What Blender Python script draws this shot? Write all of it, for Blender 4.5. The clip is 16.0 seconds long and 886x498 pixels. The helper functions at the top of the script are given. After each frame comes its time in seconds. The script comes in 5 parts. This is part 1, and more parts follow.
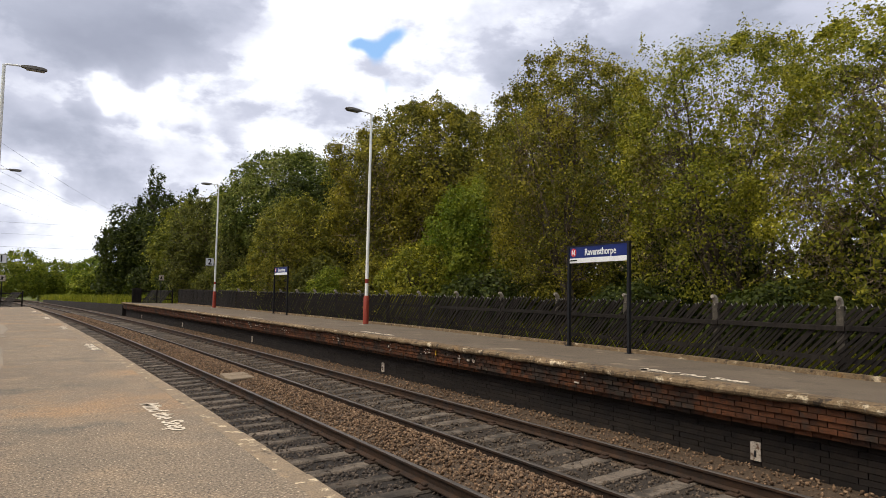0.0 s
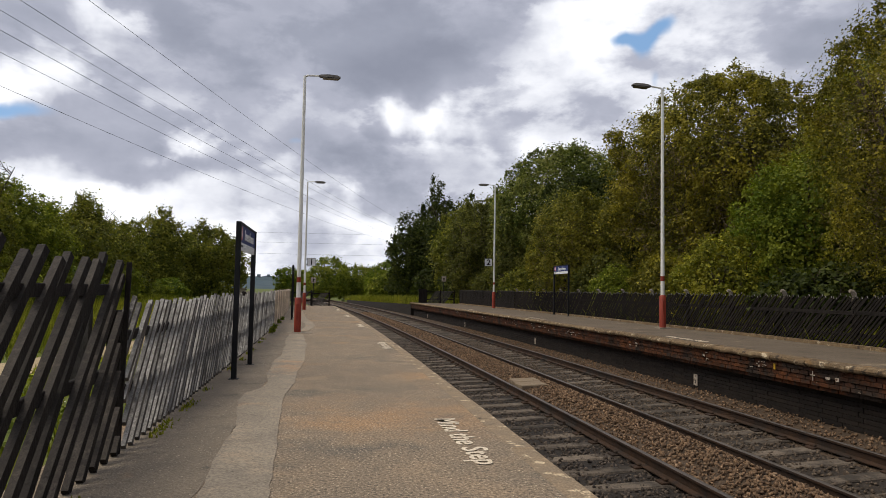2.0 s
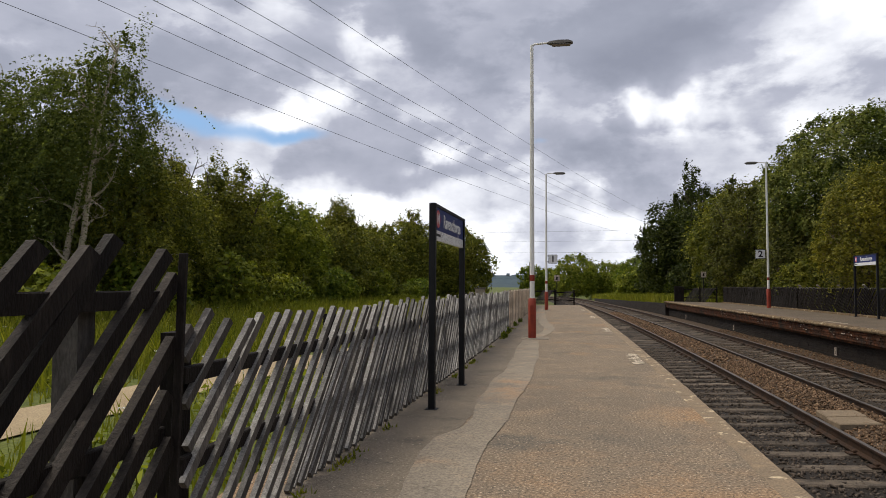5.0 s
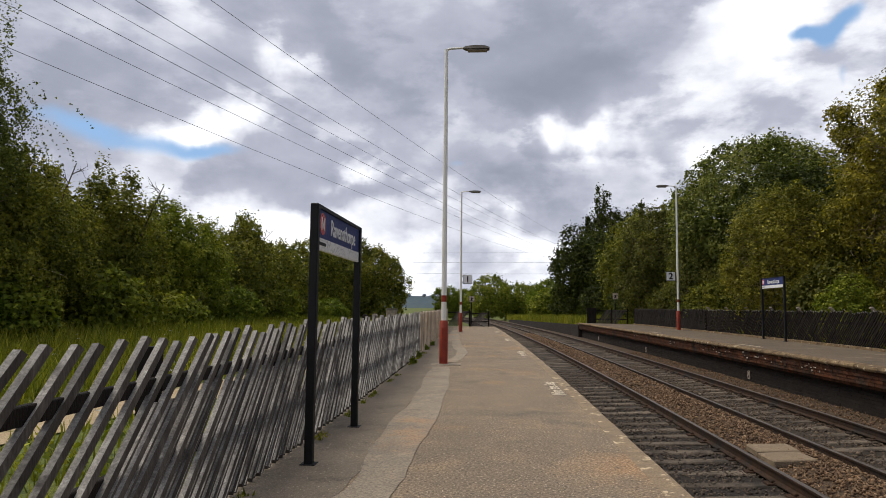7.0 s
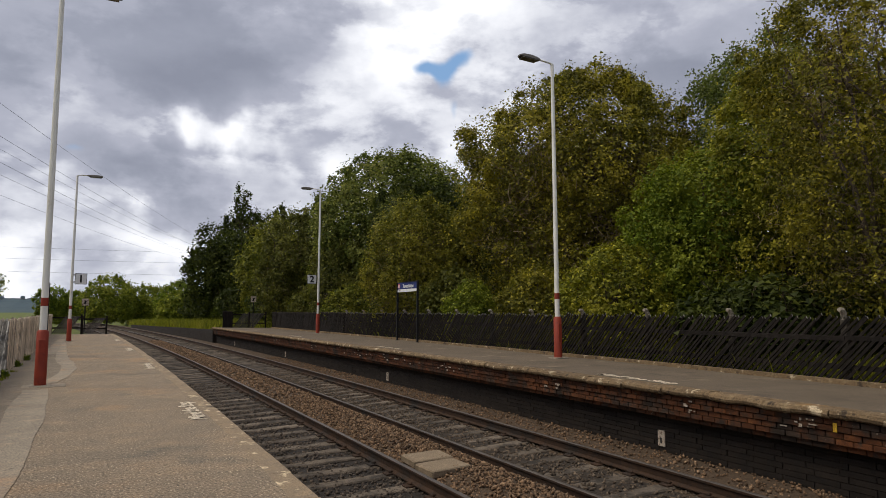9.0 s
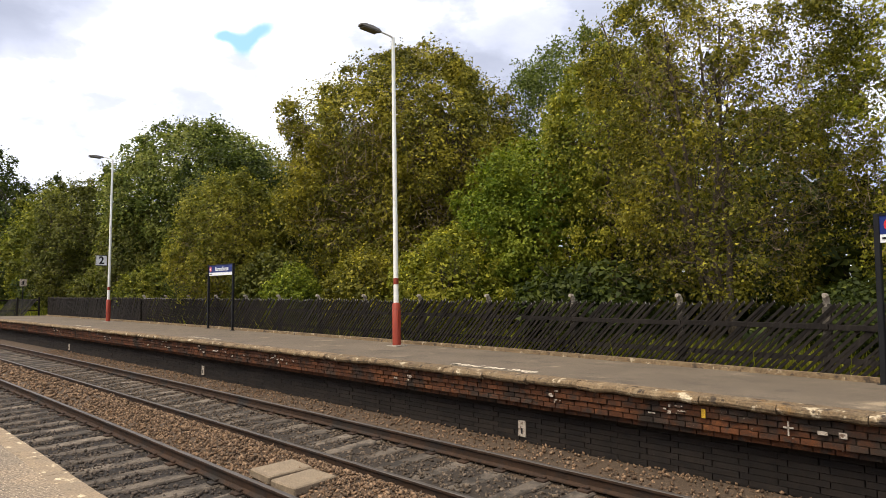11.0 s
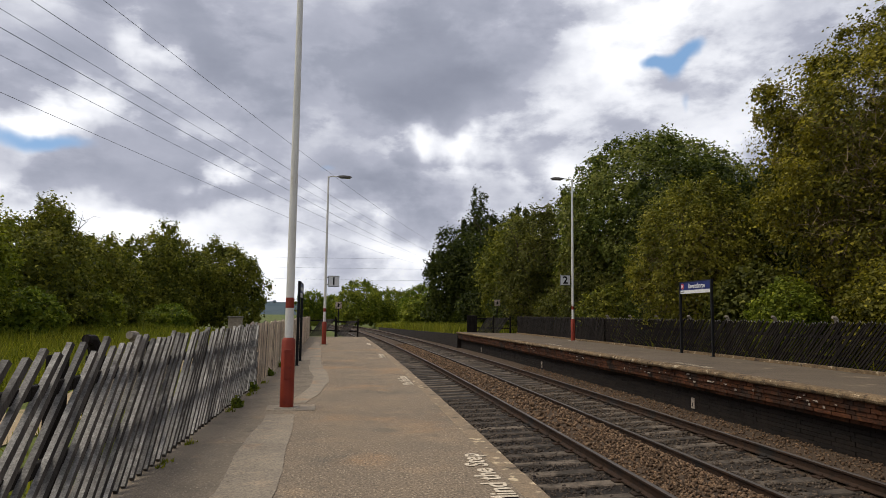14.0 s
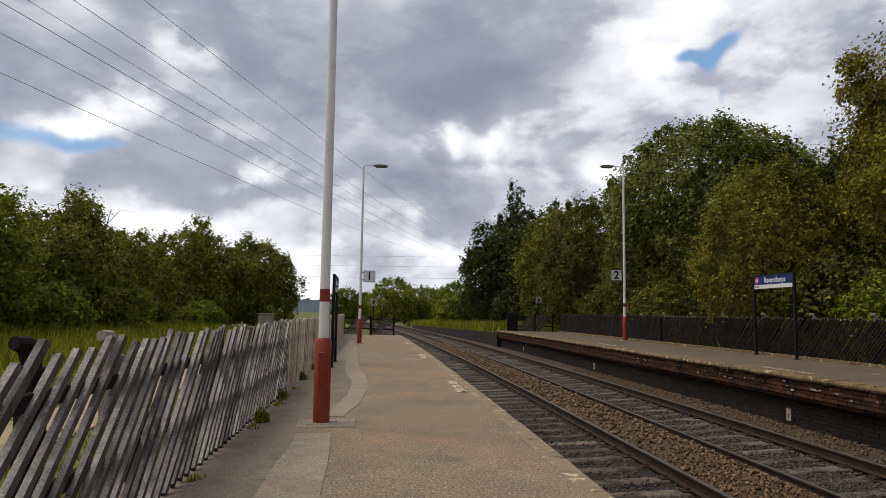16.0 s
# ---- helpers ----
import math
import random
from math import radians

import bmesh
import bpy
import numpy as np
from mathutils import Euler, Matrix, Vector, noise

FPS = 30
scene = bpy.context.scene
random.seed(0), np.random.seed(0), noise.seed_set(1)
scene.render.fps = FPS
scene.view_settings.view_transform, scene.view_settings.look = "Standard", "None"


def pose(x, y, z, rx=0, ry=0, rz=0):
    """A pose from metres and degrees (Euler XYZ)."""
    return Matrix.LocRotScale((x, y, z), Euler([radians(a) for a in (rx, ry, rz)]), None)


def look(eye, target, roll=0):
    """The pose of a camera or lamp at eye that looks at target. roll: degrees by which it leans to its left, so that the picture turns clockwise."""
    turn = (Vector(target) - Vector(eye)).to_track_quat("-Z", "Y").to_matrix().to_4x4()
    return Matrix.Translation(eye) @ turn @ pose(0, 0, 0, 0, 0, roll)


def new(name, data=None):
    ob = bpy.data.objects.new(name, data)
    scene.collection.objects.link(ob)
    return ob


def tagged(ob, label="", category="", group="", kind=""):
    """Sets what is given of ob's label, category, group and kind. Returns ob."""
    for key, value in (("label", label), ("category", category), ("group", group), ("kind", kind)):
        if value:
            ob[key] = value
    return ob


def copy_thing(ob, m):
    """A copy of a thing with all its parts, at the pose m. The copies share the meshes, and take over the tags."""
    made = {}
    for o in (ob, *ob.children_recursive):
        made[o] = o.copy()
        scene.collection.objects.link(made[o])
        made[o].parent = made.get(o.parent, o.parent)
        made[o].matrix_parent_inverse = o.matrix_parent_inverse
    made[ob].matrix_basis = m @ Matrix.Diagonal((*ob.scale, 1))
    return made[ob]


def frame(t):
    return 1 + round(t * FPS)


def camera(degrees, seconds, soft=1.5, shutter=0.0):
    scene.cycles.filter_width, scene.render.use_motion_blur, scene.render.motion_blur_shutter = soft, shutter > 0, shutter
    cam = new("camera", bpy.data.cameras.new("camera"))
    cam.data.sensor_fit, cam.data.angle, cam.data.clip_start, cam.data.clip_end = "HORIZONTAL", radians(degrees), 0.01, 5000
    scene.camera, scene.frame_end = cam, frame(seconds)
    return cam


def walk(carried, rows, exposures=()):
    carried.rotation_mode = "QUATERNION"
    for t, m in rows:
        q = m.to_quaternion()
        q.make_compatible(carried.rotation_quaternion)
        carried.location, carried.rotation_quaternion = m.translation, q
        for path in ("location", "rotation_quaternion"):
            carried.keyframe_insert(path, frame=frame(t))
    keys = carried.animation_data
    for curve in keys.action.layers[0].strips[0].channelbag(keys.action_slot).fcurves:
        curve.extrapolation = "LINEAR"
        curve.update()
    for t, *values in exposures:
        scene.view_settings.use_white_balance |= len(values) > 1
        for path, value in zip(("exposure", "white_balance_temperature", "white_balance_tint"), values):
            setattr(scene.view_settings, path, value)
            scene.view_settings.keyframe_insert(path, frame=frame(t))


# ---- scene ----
cam = camera(66.5, 16.0, soft=0.7)
PATH = [
    (0, (0.103, -1.493, 1.49), (1.203, 0.172, 1.62), 1.0),
    (0.5, (0.13, -1.043, 1.501), (1.196, 0.644, 1.63), 1.1),
    (1, (0.182, -0.564, 1.494), (1.074, 1.221, 1.621), 1.2),
    (1.5, (0.274, 0.135, 1.414), (0.92, 2.024, 1.54), 1.5),
    (2, (0.407, 0.752, 1.374), (0.784, 2.712, 1.496), 1.0),
    (2.5, (0.513, 1.254, 1.357), (0.656, 3.246, 1.477), 0.7),
    (3, (0.534, 1.772, 1.391), (0.498, 3.769, 1.499), 0.8),
    (3.5, (0.62, 2.236, 1.383), (0.446, 4.225, 1.49), 0.5),
    (4, (0.668, 2.675, 1.375), (0.381, 4.652, 1.477), 0.2),
    (4.2, (0.683, 2.861, 1.379), (0.358, 4.831, 1.479), 0.1),
    (6.3, (0.798, 4.75, 1.44), (0.452, 6.714, 1.587), 0.5),
    (6.5, (0.778, 4.849, 1.43), (0.495, 6.822, 1.586), 0.6),
    (7, (0.782, 5.173, 1.42), (0.685, 7.163, 1.59), 0.6),
    (7.5, (0.801, 5.598, 1.43), (0.9, 7.588, 1.604), 0.4),
    (8, (0.782, 5.957, 1.416), (1.105, 7.922, 1.599), 0.4),
    (8.5, (0.748, 6.327, 1.433), (1.351, 8.225, 1.618), 0.6),
    (9, (0.795, 6.719, 1.449), (1.713, 8.486, 1.635), 0.2),
    (9.2, (0.831, 6.893, 1.468), (1.885, 8.584, 1.644), -0.3),
    (11.3, (0.582, 8.234, 1.579), (1.974, 9.665, 1.710), -0.2),
    (11.5, (0.558, 8.362, 1.59), (1.87, 9.865, 1.734), 0.1),
    (12, (0.603, 8.975, 1.614), (1.652, 10.668, 1.792), 0.8),
    (12.5, (0.64, 9.449, 1.544), (1.39, 11.29, 1.766), 1.2),
    (13, (0.745, 9.996, 1.516), (1.242, 11.92, 1.744), 0.9),
    (13.5, (0.791, 10.547, 1.49), (1.134, 12.505, 1.703), 0.7),
    (14, (0.835, 11.162, 1.461), (1.121, 13.132, 1.655), 0.7),
    (14.5, (0.835, 11.679, 1.454), (1.08, 13.656, 1.63), 0.7),
    (15, (0.819, 12.151, 1.435), (1.032, 14.132, 1.609), 0.7),
    (15.5, (0.763, 12.639, 1.428), (0.961, 14.62, 1.61), 0.7),
    (16, (0.66, 13.18, 1.422), (0.853, 15.162, 1.609), 0.8),
]
EXPOSURES = [(0.0, 0.38), (1.0, 0.2), (1.6, 0.02), (2.2, -0.1), (4.0, -0.06), (6.4, 0.02), (7.5, -0.05), (8.3, -0.16), (9.2, -0.14), (10.4, 0.35), (11.3, 1.02), (11.8, 0.82), (12.6, 0.15), (13.2, -0.17), (14.5, -0.12), (16.0, -0.17)]
walk(cam, [(t, look(eye, target, roll)) for t, eye, target, roll in PATH], EXPOSURES)

# ---- world and light ----
SUN_AZ, SUN_EL = -76.0, 60.0


def direction(az, el):
    a, e = radians(az), radians(el)
    return Vector((math.sin(a) * math.cos(e), math.cos(a) * math.cos(e), math.sin(e)))


class Nodes:
    """Short notation for shader nodes."""

    def __init__(self, tree):
        self.tree = tree
        tree.nodes.clear()

    def put(self, kind):
        return self.tree.nodes.new(kind)

    def link(self, a, b):
        self.tree.links.new(a, b)

    def feed(self, socket, value):
        if isinstance(value, (int, float)):
            socket.default_value = value
        elif isinstance(value, (tuple, list, Vector)):
            v = tuple(value)
            socket.default_value = v if len(socket.default_value) == len(v) else (*v, 1.0)
        else:
            self.link(value, socket)

    def math(self, op, a, b=0.0, clamp=False):
        n = self.put("ShaderNodeMath")
        n.operation, n.use_clamp = op, clamp
        self.feed(n.inputs[0], a)
        self.feed(n.inputs[1], b)
        return n.outputs[0]

    def vec(self, op, a, b=(0, 0, 0)):
        n = self.put("ShaderNodeVectorMath")
        n.operation = op
        self.feed(n.inputs[0], a)
        if op == "SCALE":
            self.feed(n.inputs["Scale"], b)
        else:
            self.feed(n.inputs[1], b)
        return n.outputs["Value"] if op in ("DOT_PRODUCT", "LENGTH") else n.outputs["Vector"]

    def mix(self, f, a, b, blend="MIX"):
        n = self.put("ShaderNodeMix")
        n.data_type, n.blend_type = "RGBA", blend
        self.feed(n.inputs["Factor"], f)
        self.feed(n.inputs[6], a)
        self.feed(n.inputs[7], b)
        return n.outputs[2]

    def noise(self, at, scale, detail=4.0, rough=0.55, lac=2.0, distortion=0.0):
        n = self.put("ShaderNodeTexNoise")
        self.feed(n.inputs["Vector"], at)
        for key, value in (("Scale", scale), ("Detail", detail), ("Roughness", rough), ("Lacunarity", lac), ("Distortion", distortion)):
            n.inputs[key].default_value = value
        return n.outputs["Fac"]

    def ramp(self, f, low, high, to0=0.0, to1=1.0, smooth=True):
        n = self.put("ShaderNodeMapRange")
        n.interpolation_type = "SMOOTHSTEP" if smooth else "LINEAR"
        self.feed(n.inputs[0], f)
        for i, v in enumerate((low, high, to0, to1)):
            self.feed(n.inputs[i + 1], v)
        return n.outputs[0]


def build_world():
    world = bpy.data.worlds.new("cloudy_sky")
    scene.world = world
    world.use_nodes = True
    g = Nodes(world.node_tree)
    way = g.put("ShaderNodeTexCoord").outputs["Generated"]
    split = g.put("ShaderNodeSeparateXYZ")
    g.link(way, split.inputs[0])
    up = g.math("MAXIMUM", split.outputs[2], 0.0)
    plane = g.vec("MULTIPLY", way, (2.6, 2.6, 5.2))
    # cloud layer seen in perspective
    big = g.noise(g.vec("ADD", plane, (3.1, 1.7, 0.4)), 1.1, 3.0, 0.5)
    mid = g.noise(g.vec("ADD", plane, (1.3, 8.2, 2.0)), 2.6, 7.0, 0.54, distortion=0.1)
    fine = g.noise(plane, 5.5, 6.0, 0.6)
    warp = g.put("ShaderNodeTexNoise")
    g.link(way, warp.inputs["Vector"])
    warp.inputs["Scale"].default_value, warp.inputs["Detail"].default_value = 7.0, 5.0
    shift = g.vec("SCALE", g.vec("SUBTRACT", warp.outputs["Color"], (0.5, 0.5, 0.5)), 0.22)
    bent = g.vec("NORMALIZE", g.vec("ADD", way, shift))
    calm = g.vec("NORMALIZE", g.vec("ADD", way, g.vec("SCALE", shift, 0.3)))

    def lobe(az, el, wide, tall, turn=0.0, field=bent):
        """A soft patch of sky, 1 in its middle: wide and tall in degrees."""
        mid_way = direction(az, el)
        side = Vector((math.cos(radians(az)), -math.sin(radians(az)), 0))
        over = side.cross(mid_way)
        s, o = math.cos(radians(turn)), math.sin(radians(turn))
        a = g.vec("DOT_PRODUCT", field, (side * s + over * o) / math.sin(radians(wide)))
        b = g.vec("DOT_PRODUCT", field, (over * s - side * o) / math.sin(radians(tall)))
        front = g.math("GREATER_THAN", g.vec("DOT_PRODUCT", way, mid_way), 0.3)
        d = g.math("ADD", g.math("MULTIPLY", a, a), g.math("MULTIPLY", b, b))
        return g.math("MULTIPLY", g.math("POWER", 2.718, g.math("MULTIPLY", d, -1.0)), front)

    # grey undersides and bright breaks of the cloud cover
    value = g.math("ADD", g.math("MULTIPLY", big, 0.7), g.math("MULTIPLY", mid, 0.75))
    value = g.math("ADD", value, g.math("MULTIPLY", fine, 0.14))
    billow = g.noise(g.vec("ADD", plane, (4.4, 2.6, 7.0)), 2.0, 8.0, 0.56, distortion=0.12)
    value = g.math("ADD", value, g.ramp(billow, 0.44, 0.58, -0.09, 0.15))
    value = g.math("SUBTRACT", value, 0.32)
    for az, el, wide, tall, turn, gain in CLOUDS:
        value = g.math("ADD", value, g.math("MULTIPLY", lobe(az, el, wide, tall, turn), gain))
    low = g.ramp(up, 0.0, 0.16, 0.26, 0.0)
    value = g.math("ADD", value, low)
    r = g.put("ShaderNodeValToRGB")
    g.link(value, r.inputs[0])
    r.color_ramp.elements[0].position, r.color_ramp.elements[0].color = 0.0, (0.30, 0.322, 0.405, 1)
    r.color_ramp.elements[1].position, r.color_ramp.elements[1].color = 1.0, (1.25, 1.26, 1.3, 1)
    for p, c in ((0.30, (0.38, 0.404, 0.495, 1)), (0.52, (0.5, 0.52, 0.62, 1)), (0.70, (0.80, 0.82, 0.9, 1))):
        e = r.color_ramp.elements.new(p)
        e.color = c
    sky = g.put("ShaderNodeTexSky")
    sky.sky_type, sky.sun_disc, sky.sun_elevation, sky.sun_rotation = "NISHITA", False, radians(SUN_EL), radians(SUN_AZ)
    clear = g.mix(1.0, sky.outputs[0], (0.085, 0.085, 0.085), "MULTIPLY")
    clear = g.mix(0.6, clear, (0.34, 0.60, 1.0))
    gap = 0.0
    for az, el, wide, tall, turn, gain in GAPS:
        gap = g.math("ADD", gap, g.math("MULTIPLY", lobe(az, el, wide, tall, turn, calm), gain))
    gap = g.math("ADD", gap, g.math("MULTIPLY", g.math("SUBTRACT", mid, 0.5), 0.9))
    gap = g.ramp(gap, 0.40, 1.2)
    out = g.mix(gap, r.outputs[0], clear)
    back = g.put("ShaderNodeBackground")
    g.link(out, back.inputs[0])
    back.inputs[1].default_value = SKY_STRENGTH
    g.link(back.outputs[0], g.put("ShaderNodeOutputWorld").inputs[0])


# azimuth, elevation, width, height, turn, gain
CLOUDS = [
    (27, 25, 7, 4.5, 0, 0.52), (32, 16, 6, 4.5, -20, 0.26), (6.2, 14.9, 2.3, 1.9, 10, 0.7), (10.8, 13.2, 2.8, 1.5, -30, 0.6),
    (12, 21, 8, 4.5, 15, -0.22), (20.5, 22, 4.5, 4, 0, 0.3), (-4, 19, 12, 5, 0, -0.24), (2, 10.5, 6, 1.8, -8, -0.30), (-13, 9.6, 3.5, 1.3, 0, -0.22),
    (-22, 14, 4, 2.2, 8, 0.55), (-15, 6.3, 13, 2.3, 0, 0.5), (-9.5, 10.8, 1.8, 1.1, 0, 0.45), (-16, 19.5, 1.6, 2.4, 20, 0.42), (5, 5.6, 6, 1.4, 5, 0.36), (47, 21, 9, 6, 0, -0.10), (62, 20, 12, 7, 0, -0.08),
    (-38, 20, 9, 6, 0, -0.2), (20, 11, 6, 2.5, -35, 0.3), (-30, 7, 7, 3, 0, 0.4),
]
GAPS = [
    (25.8, 20.6, 1.5, 0.7, -14, 1.3), (29.0, 20.8, 1.5, 0.8, 22, 1.2), (27.6, 19.5, 1.2, 1.2, 0, 1.0), (28.6, 17.0, 0.6, 1.2, 0, 0.8),
    (-22.5, 12.2, 3.8, 0.9, 4, 1.05), (-32.5, 13.2, 4.0, 1.3, -6, 0.8), (-27.5, 13.0, 4.5, 0.9, -8, 0.75), (-1.5, 11.6, 1.2, 0.5, 0, 0.7),
]
SKY_STRENGTH = 1.0
build_world()

sun = new("sun", bpy.data.lights.new("sun", "SUN"))
sun.data.energy, sun.data.angle, sun.data.color = 2.5, radians(40), (1.0, 0.91, 0.76)
sun.matrix_world = look(direction(SUN_AZ, SUN_EL) * 50, (0, 0, 0))


# ---- materials ----
def material(name, colors, rough=0.8, scale=6.0, fine=60.0, bump=0.3, metal=0.0, stains=(), spread=0.0, per="", streak=(1, 1, 1), spec=0.3, detail=6.0, cast=(1.09, 0.98, 0.84), grain=0.34):
    """A surface of two or three colours mingled at two scales, with relief. stains: (colour, scale, from, to). spread: how far pieces differ."""
    colors = [tuple(a * b for a, b in zip(c, cast)) for c in colors]
    stains = [(tuple(a * b for a, b in zip(c, cast)), *rest) for c, *rest in stains]
    m = bpy.data.materials.new(name)
    m.use_nodes = True
    g = Nodes(m.node_tree)
    at = g.put("ShaderNodeNewGeometry").outputs["Position"]
    at = g.vec("MULTIPLY", at, streak)
    big = g.ramp(g.noise(at, scale, detail, 0.6), 0.3, 0.7)
    small = g.noise(at, fine, 3.0, 0.6)
    col = g.mix(big, colors[0], colors[1])
    if len(colors) > 2:
        col = g.mix(g.ramp(g.noise(g.vec("ADD", at, (7, 3, 5)), scale * 2.7, 5.0, 0.6), 0.48, 0.72), col, colors[2])
    for c, s, a, b in stains:
        col = g.mix(g.ramp(g.noise(g.vec("ADD", at, (11, 5, s)), s, 6.0, 0.62), a, b), col, c)
    col = g.mix(1.0, col, g.mix(g.ramp(small, 0.25, 0.75), (1 - grain,) * 3, (1 + grain,) * 3), "MULTIPLY")
    if spread:
        rnd = g.put("ShaderNodeObjectInfo").outputs["Random"] if per == "object" else g.put("ShaderNodeNewGeometry").outputs["Random Per Island"]
        col = g.mix(1.0, col, g.mix(rnd, (1 - spread,) * 3, (1 + spread,) * 3), "MULTIPLY")
    b = g.put("ShaderNodeBsdfPrincipled")
    g.link(col, b.inputs["Base Color"])
    g.feed(b.inputs["Roughness"], g.ramp(small, 0.2, 0.8, max(rough - 0.1, 0.03), min(rough + 0.1, 1)))
    b.inputs["Metallic"].default_value = metal
    b.inputs["Specular IOR Level"].default_value = spec
    if bump:
        relief = g.put("ShaderNodeBump")
        relief.inputs["Strength"].default_value, relief.inputs["Distance"].default_value = bump, 0.02
        g.link(g.math("ADD", g.math("MULTIPLY", big, 0.5), small), relief.inputs["Height"])
        g.link(relief.outputs[0], b.inputs["Normal"])
    g.link(b.outputs[0], g.put("ShaderNodeOutputMaterial").inputs[0])
    return m


FOLIAGE = 1.27


def leaf_material(name, dark, light, tip, glow=0.3):
    dark, light, tip = (tuple(v * FOLIAGE for v in c) for c in (dark, light, tip))
    m = bpy.data.materials.new(name)
    m.use_nodes = True
    g = Nodes(m.node_tree)
    geo = g.put("ShaderNodeNewGeometry")
    rnd = geo.outputs["Random Per Island"]
    col = g.mix(rnd, dark, light)
    col = g.mix(g.ramp(g.noise(geo.outputs["Position"], 0.55, 4.0), 0.42, 0.68), col, tip)
    col = g.mix(g.ramp(rnd, 0.80, 1.0), col, tuple(min(1, v * 1.55) for v in tip))
    col = g.mix(g.ramp(rnd, 0.0, 0.35, 1.0, 0.0), col, tuple(v * 0.7 for v in dark))
    d = g.put("ShaderNodeBsdfPrincipled")
    g.link(col, d.inputs["Base Color"])
    d.inputs["Roughness"].default_value, d.inputs["Specular IOR Level"].default_value = 0.62, 0.14
    t = g.put("ShaderNodeBsdfTranslucent")
    g.link(g.mix(1.0, col, (1.5, 1.55, 0.8), "MULTIPLY"), t.inputs[0])
    s = g.put("ShaderNodeMixShader")
    s.inputs[0].default_value = glow
    g.link(d.outputs[0], s.inputs[1])
    g.link(t.outputs[0], s.inputs[2])
    g.link(s.outputs[0], g.put("ShaderNodeOutputMaterial").inputs[0])
    return m


ASPHALT = material("platform_asphalt", [(0.225, 0.190, 0.150), (0.180, 0.158, 0.132), (0.262, 0.215, 0.163)], 0.9, 0.55, 42, 0.8,
                   stains=[((0.31, 0.215, 0.135), 0.42, 0.53, 0.74), ((0.125, 0.118, 0.108), 0.9, 0.54, 0.74), ((0.50, 0.45, 0.37), 46, 0.585, 0.64), ((0.07, 0.062, 0.053), 40, 0.575, 0.65), ((0.14, 0.125, 0.108), 5.0, 0.56, 0.76)], grain=0.6)
ASPHALT_GREY = material("patched_asphalt", [(0.170, 0.153, 0.130), (0.205, 0.184, 0.154), (0.140, 0.127, 0.111)], 0.85, 0.8, 60, 0.5, stains=[((0.29, 0.225, 0.16), 1.6, 0.56, 0.8), ((0.10, 0.092, 0.083), 3.2, 0.56, 0.74), ((0.36, 0.33, 0.28), 40, 0.6, 0.66)])
ASPHALT_FAR = material("far_platform_asphalt", [(0.104, 0.089, 0.072), (0.13, 0.111, 0.09), (0.085, 0.073, 0.06)], 0.85, 0.6, 90, 0.4, stains=[((0.32, 0.27, 0.2), 0.9, 0.58, 0.76)])
CONCRETE_PATCH = material("pale_repair_concrete", [(0.27, 0.25, 0.215), (0.215, 0.2, 0.178), (0.30, 0.265, 0.22)], 0.85, 1.3, 50, 0.4, stains=[((0.36, 0.25, 0.165), 0.7, 0.54, 0.72), ((0.19, 0.175, 0.155), 2.6, 0.55, 0.75), ((0.13, 0.12, 0.108), 30, 0.58, 0.68)])
COPING_LEFT = material("worn_platform_edge", [(0.25, 0.205, 0.152), (0.205, 0.175, 0.14), (0.285, 0.23, 0.165)], 0.9, 2.2, 60, 0.6, stains=[((0.56, 0.50, 0.38), 6.0, 0.57, 0.63), ((0.08, 0.068, 0.055), 5.0, 0.58, 0.68)])
COPING_RIGHT = material("lichen_coping", [(0.185, 0.138, 0.085), (0.125, 0.094, 0.06), (0.235, 0.19, 0.125)], 0.92, 3.0, 40, 0.9, stains=[((0.48, 0.43, 0.33), 5.0, 0.58, 0.66), ((0.05, 0.04, 0.032), 6.0, 0.55, 0.66), ((0.27, 0.16, 0.055), 2.0, 0.6, 0.8), ((0.06, 0.045, 0.035), 14.0, 0.58, 0.68)], spread=0.2, per="object")
BRICK = material("sooty_orange_brick", [(0.112, 0.042, 0.017), (0.070, 0.029, 0.014), (0.150, 0.060, 0.023)], 0.9, 2.5, 70, 0.6, stains=[((0.03, 0.024, 0.02), 1.4, 0.45, 0.62), ((0.04, 0.03, 0.025), 6.0, 0.50, 0.66), ((0.30, 0.27, 0.23), 11.0, 0.66, 0.74)], spread=0.3, per="object")
BRICK_JOINED = material("sooty_orange_brick_row", [(0.098, 0.037, 0.016), (0.060, 0.026, 0.0135), (0.122, 0.05, 0.02)], 0.9, 2.5, 70, 0.6, stains=[((0.03, 0.024, 0.02), 1.4, 0.47, 0.66), ((0.04, 0.03, 0.025), 6.0, 0.55, 0.72)], spread=0.35)
BRICK_DARK = material("near_black_brick", [(0.01364, 0.01116, 0.00992), (0.02108, 0.01674, 0.01364), (0.01116, 0.0093, 0.00868)], 0.85, 3.0, 60, 0.6, stains=[((0.09, 0.085, 0.08), 9.0, 0.70, 0.78)], spread=0.3)
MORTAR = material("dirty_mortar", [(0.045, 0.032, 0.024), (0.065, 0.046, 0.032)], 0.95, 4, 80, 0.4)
PAINT_WHITE = material("worn_white_paint", [(0.66, 0.63, 0.56), (0.56, 0.52, 0.45)], 0.7, 9, 90, 0.2, stains=[((0.30, 0.25, 0.19), 14, 0.56, 0.68)])
PAINT_FADED = material("faded_white_paint", [(0.42, 0.39, 0.33), (0.34, 0.31, 0.26)], 0.8, 9, 90, 0.2, stains=[((0.24, 0.21, 0.17), 10, 0.5, 0.66)])
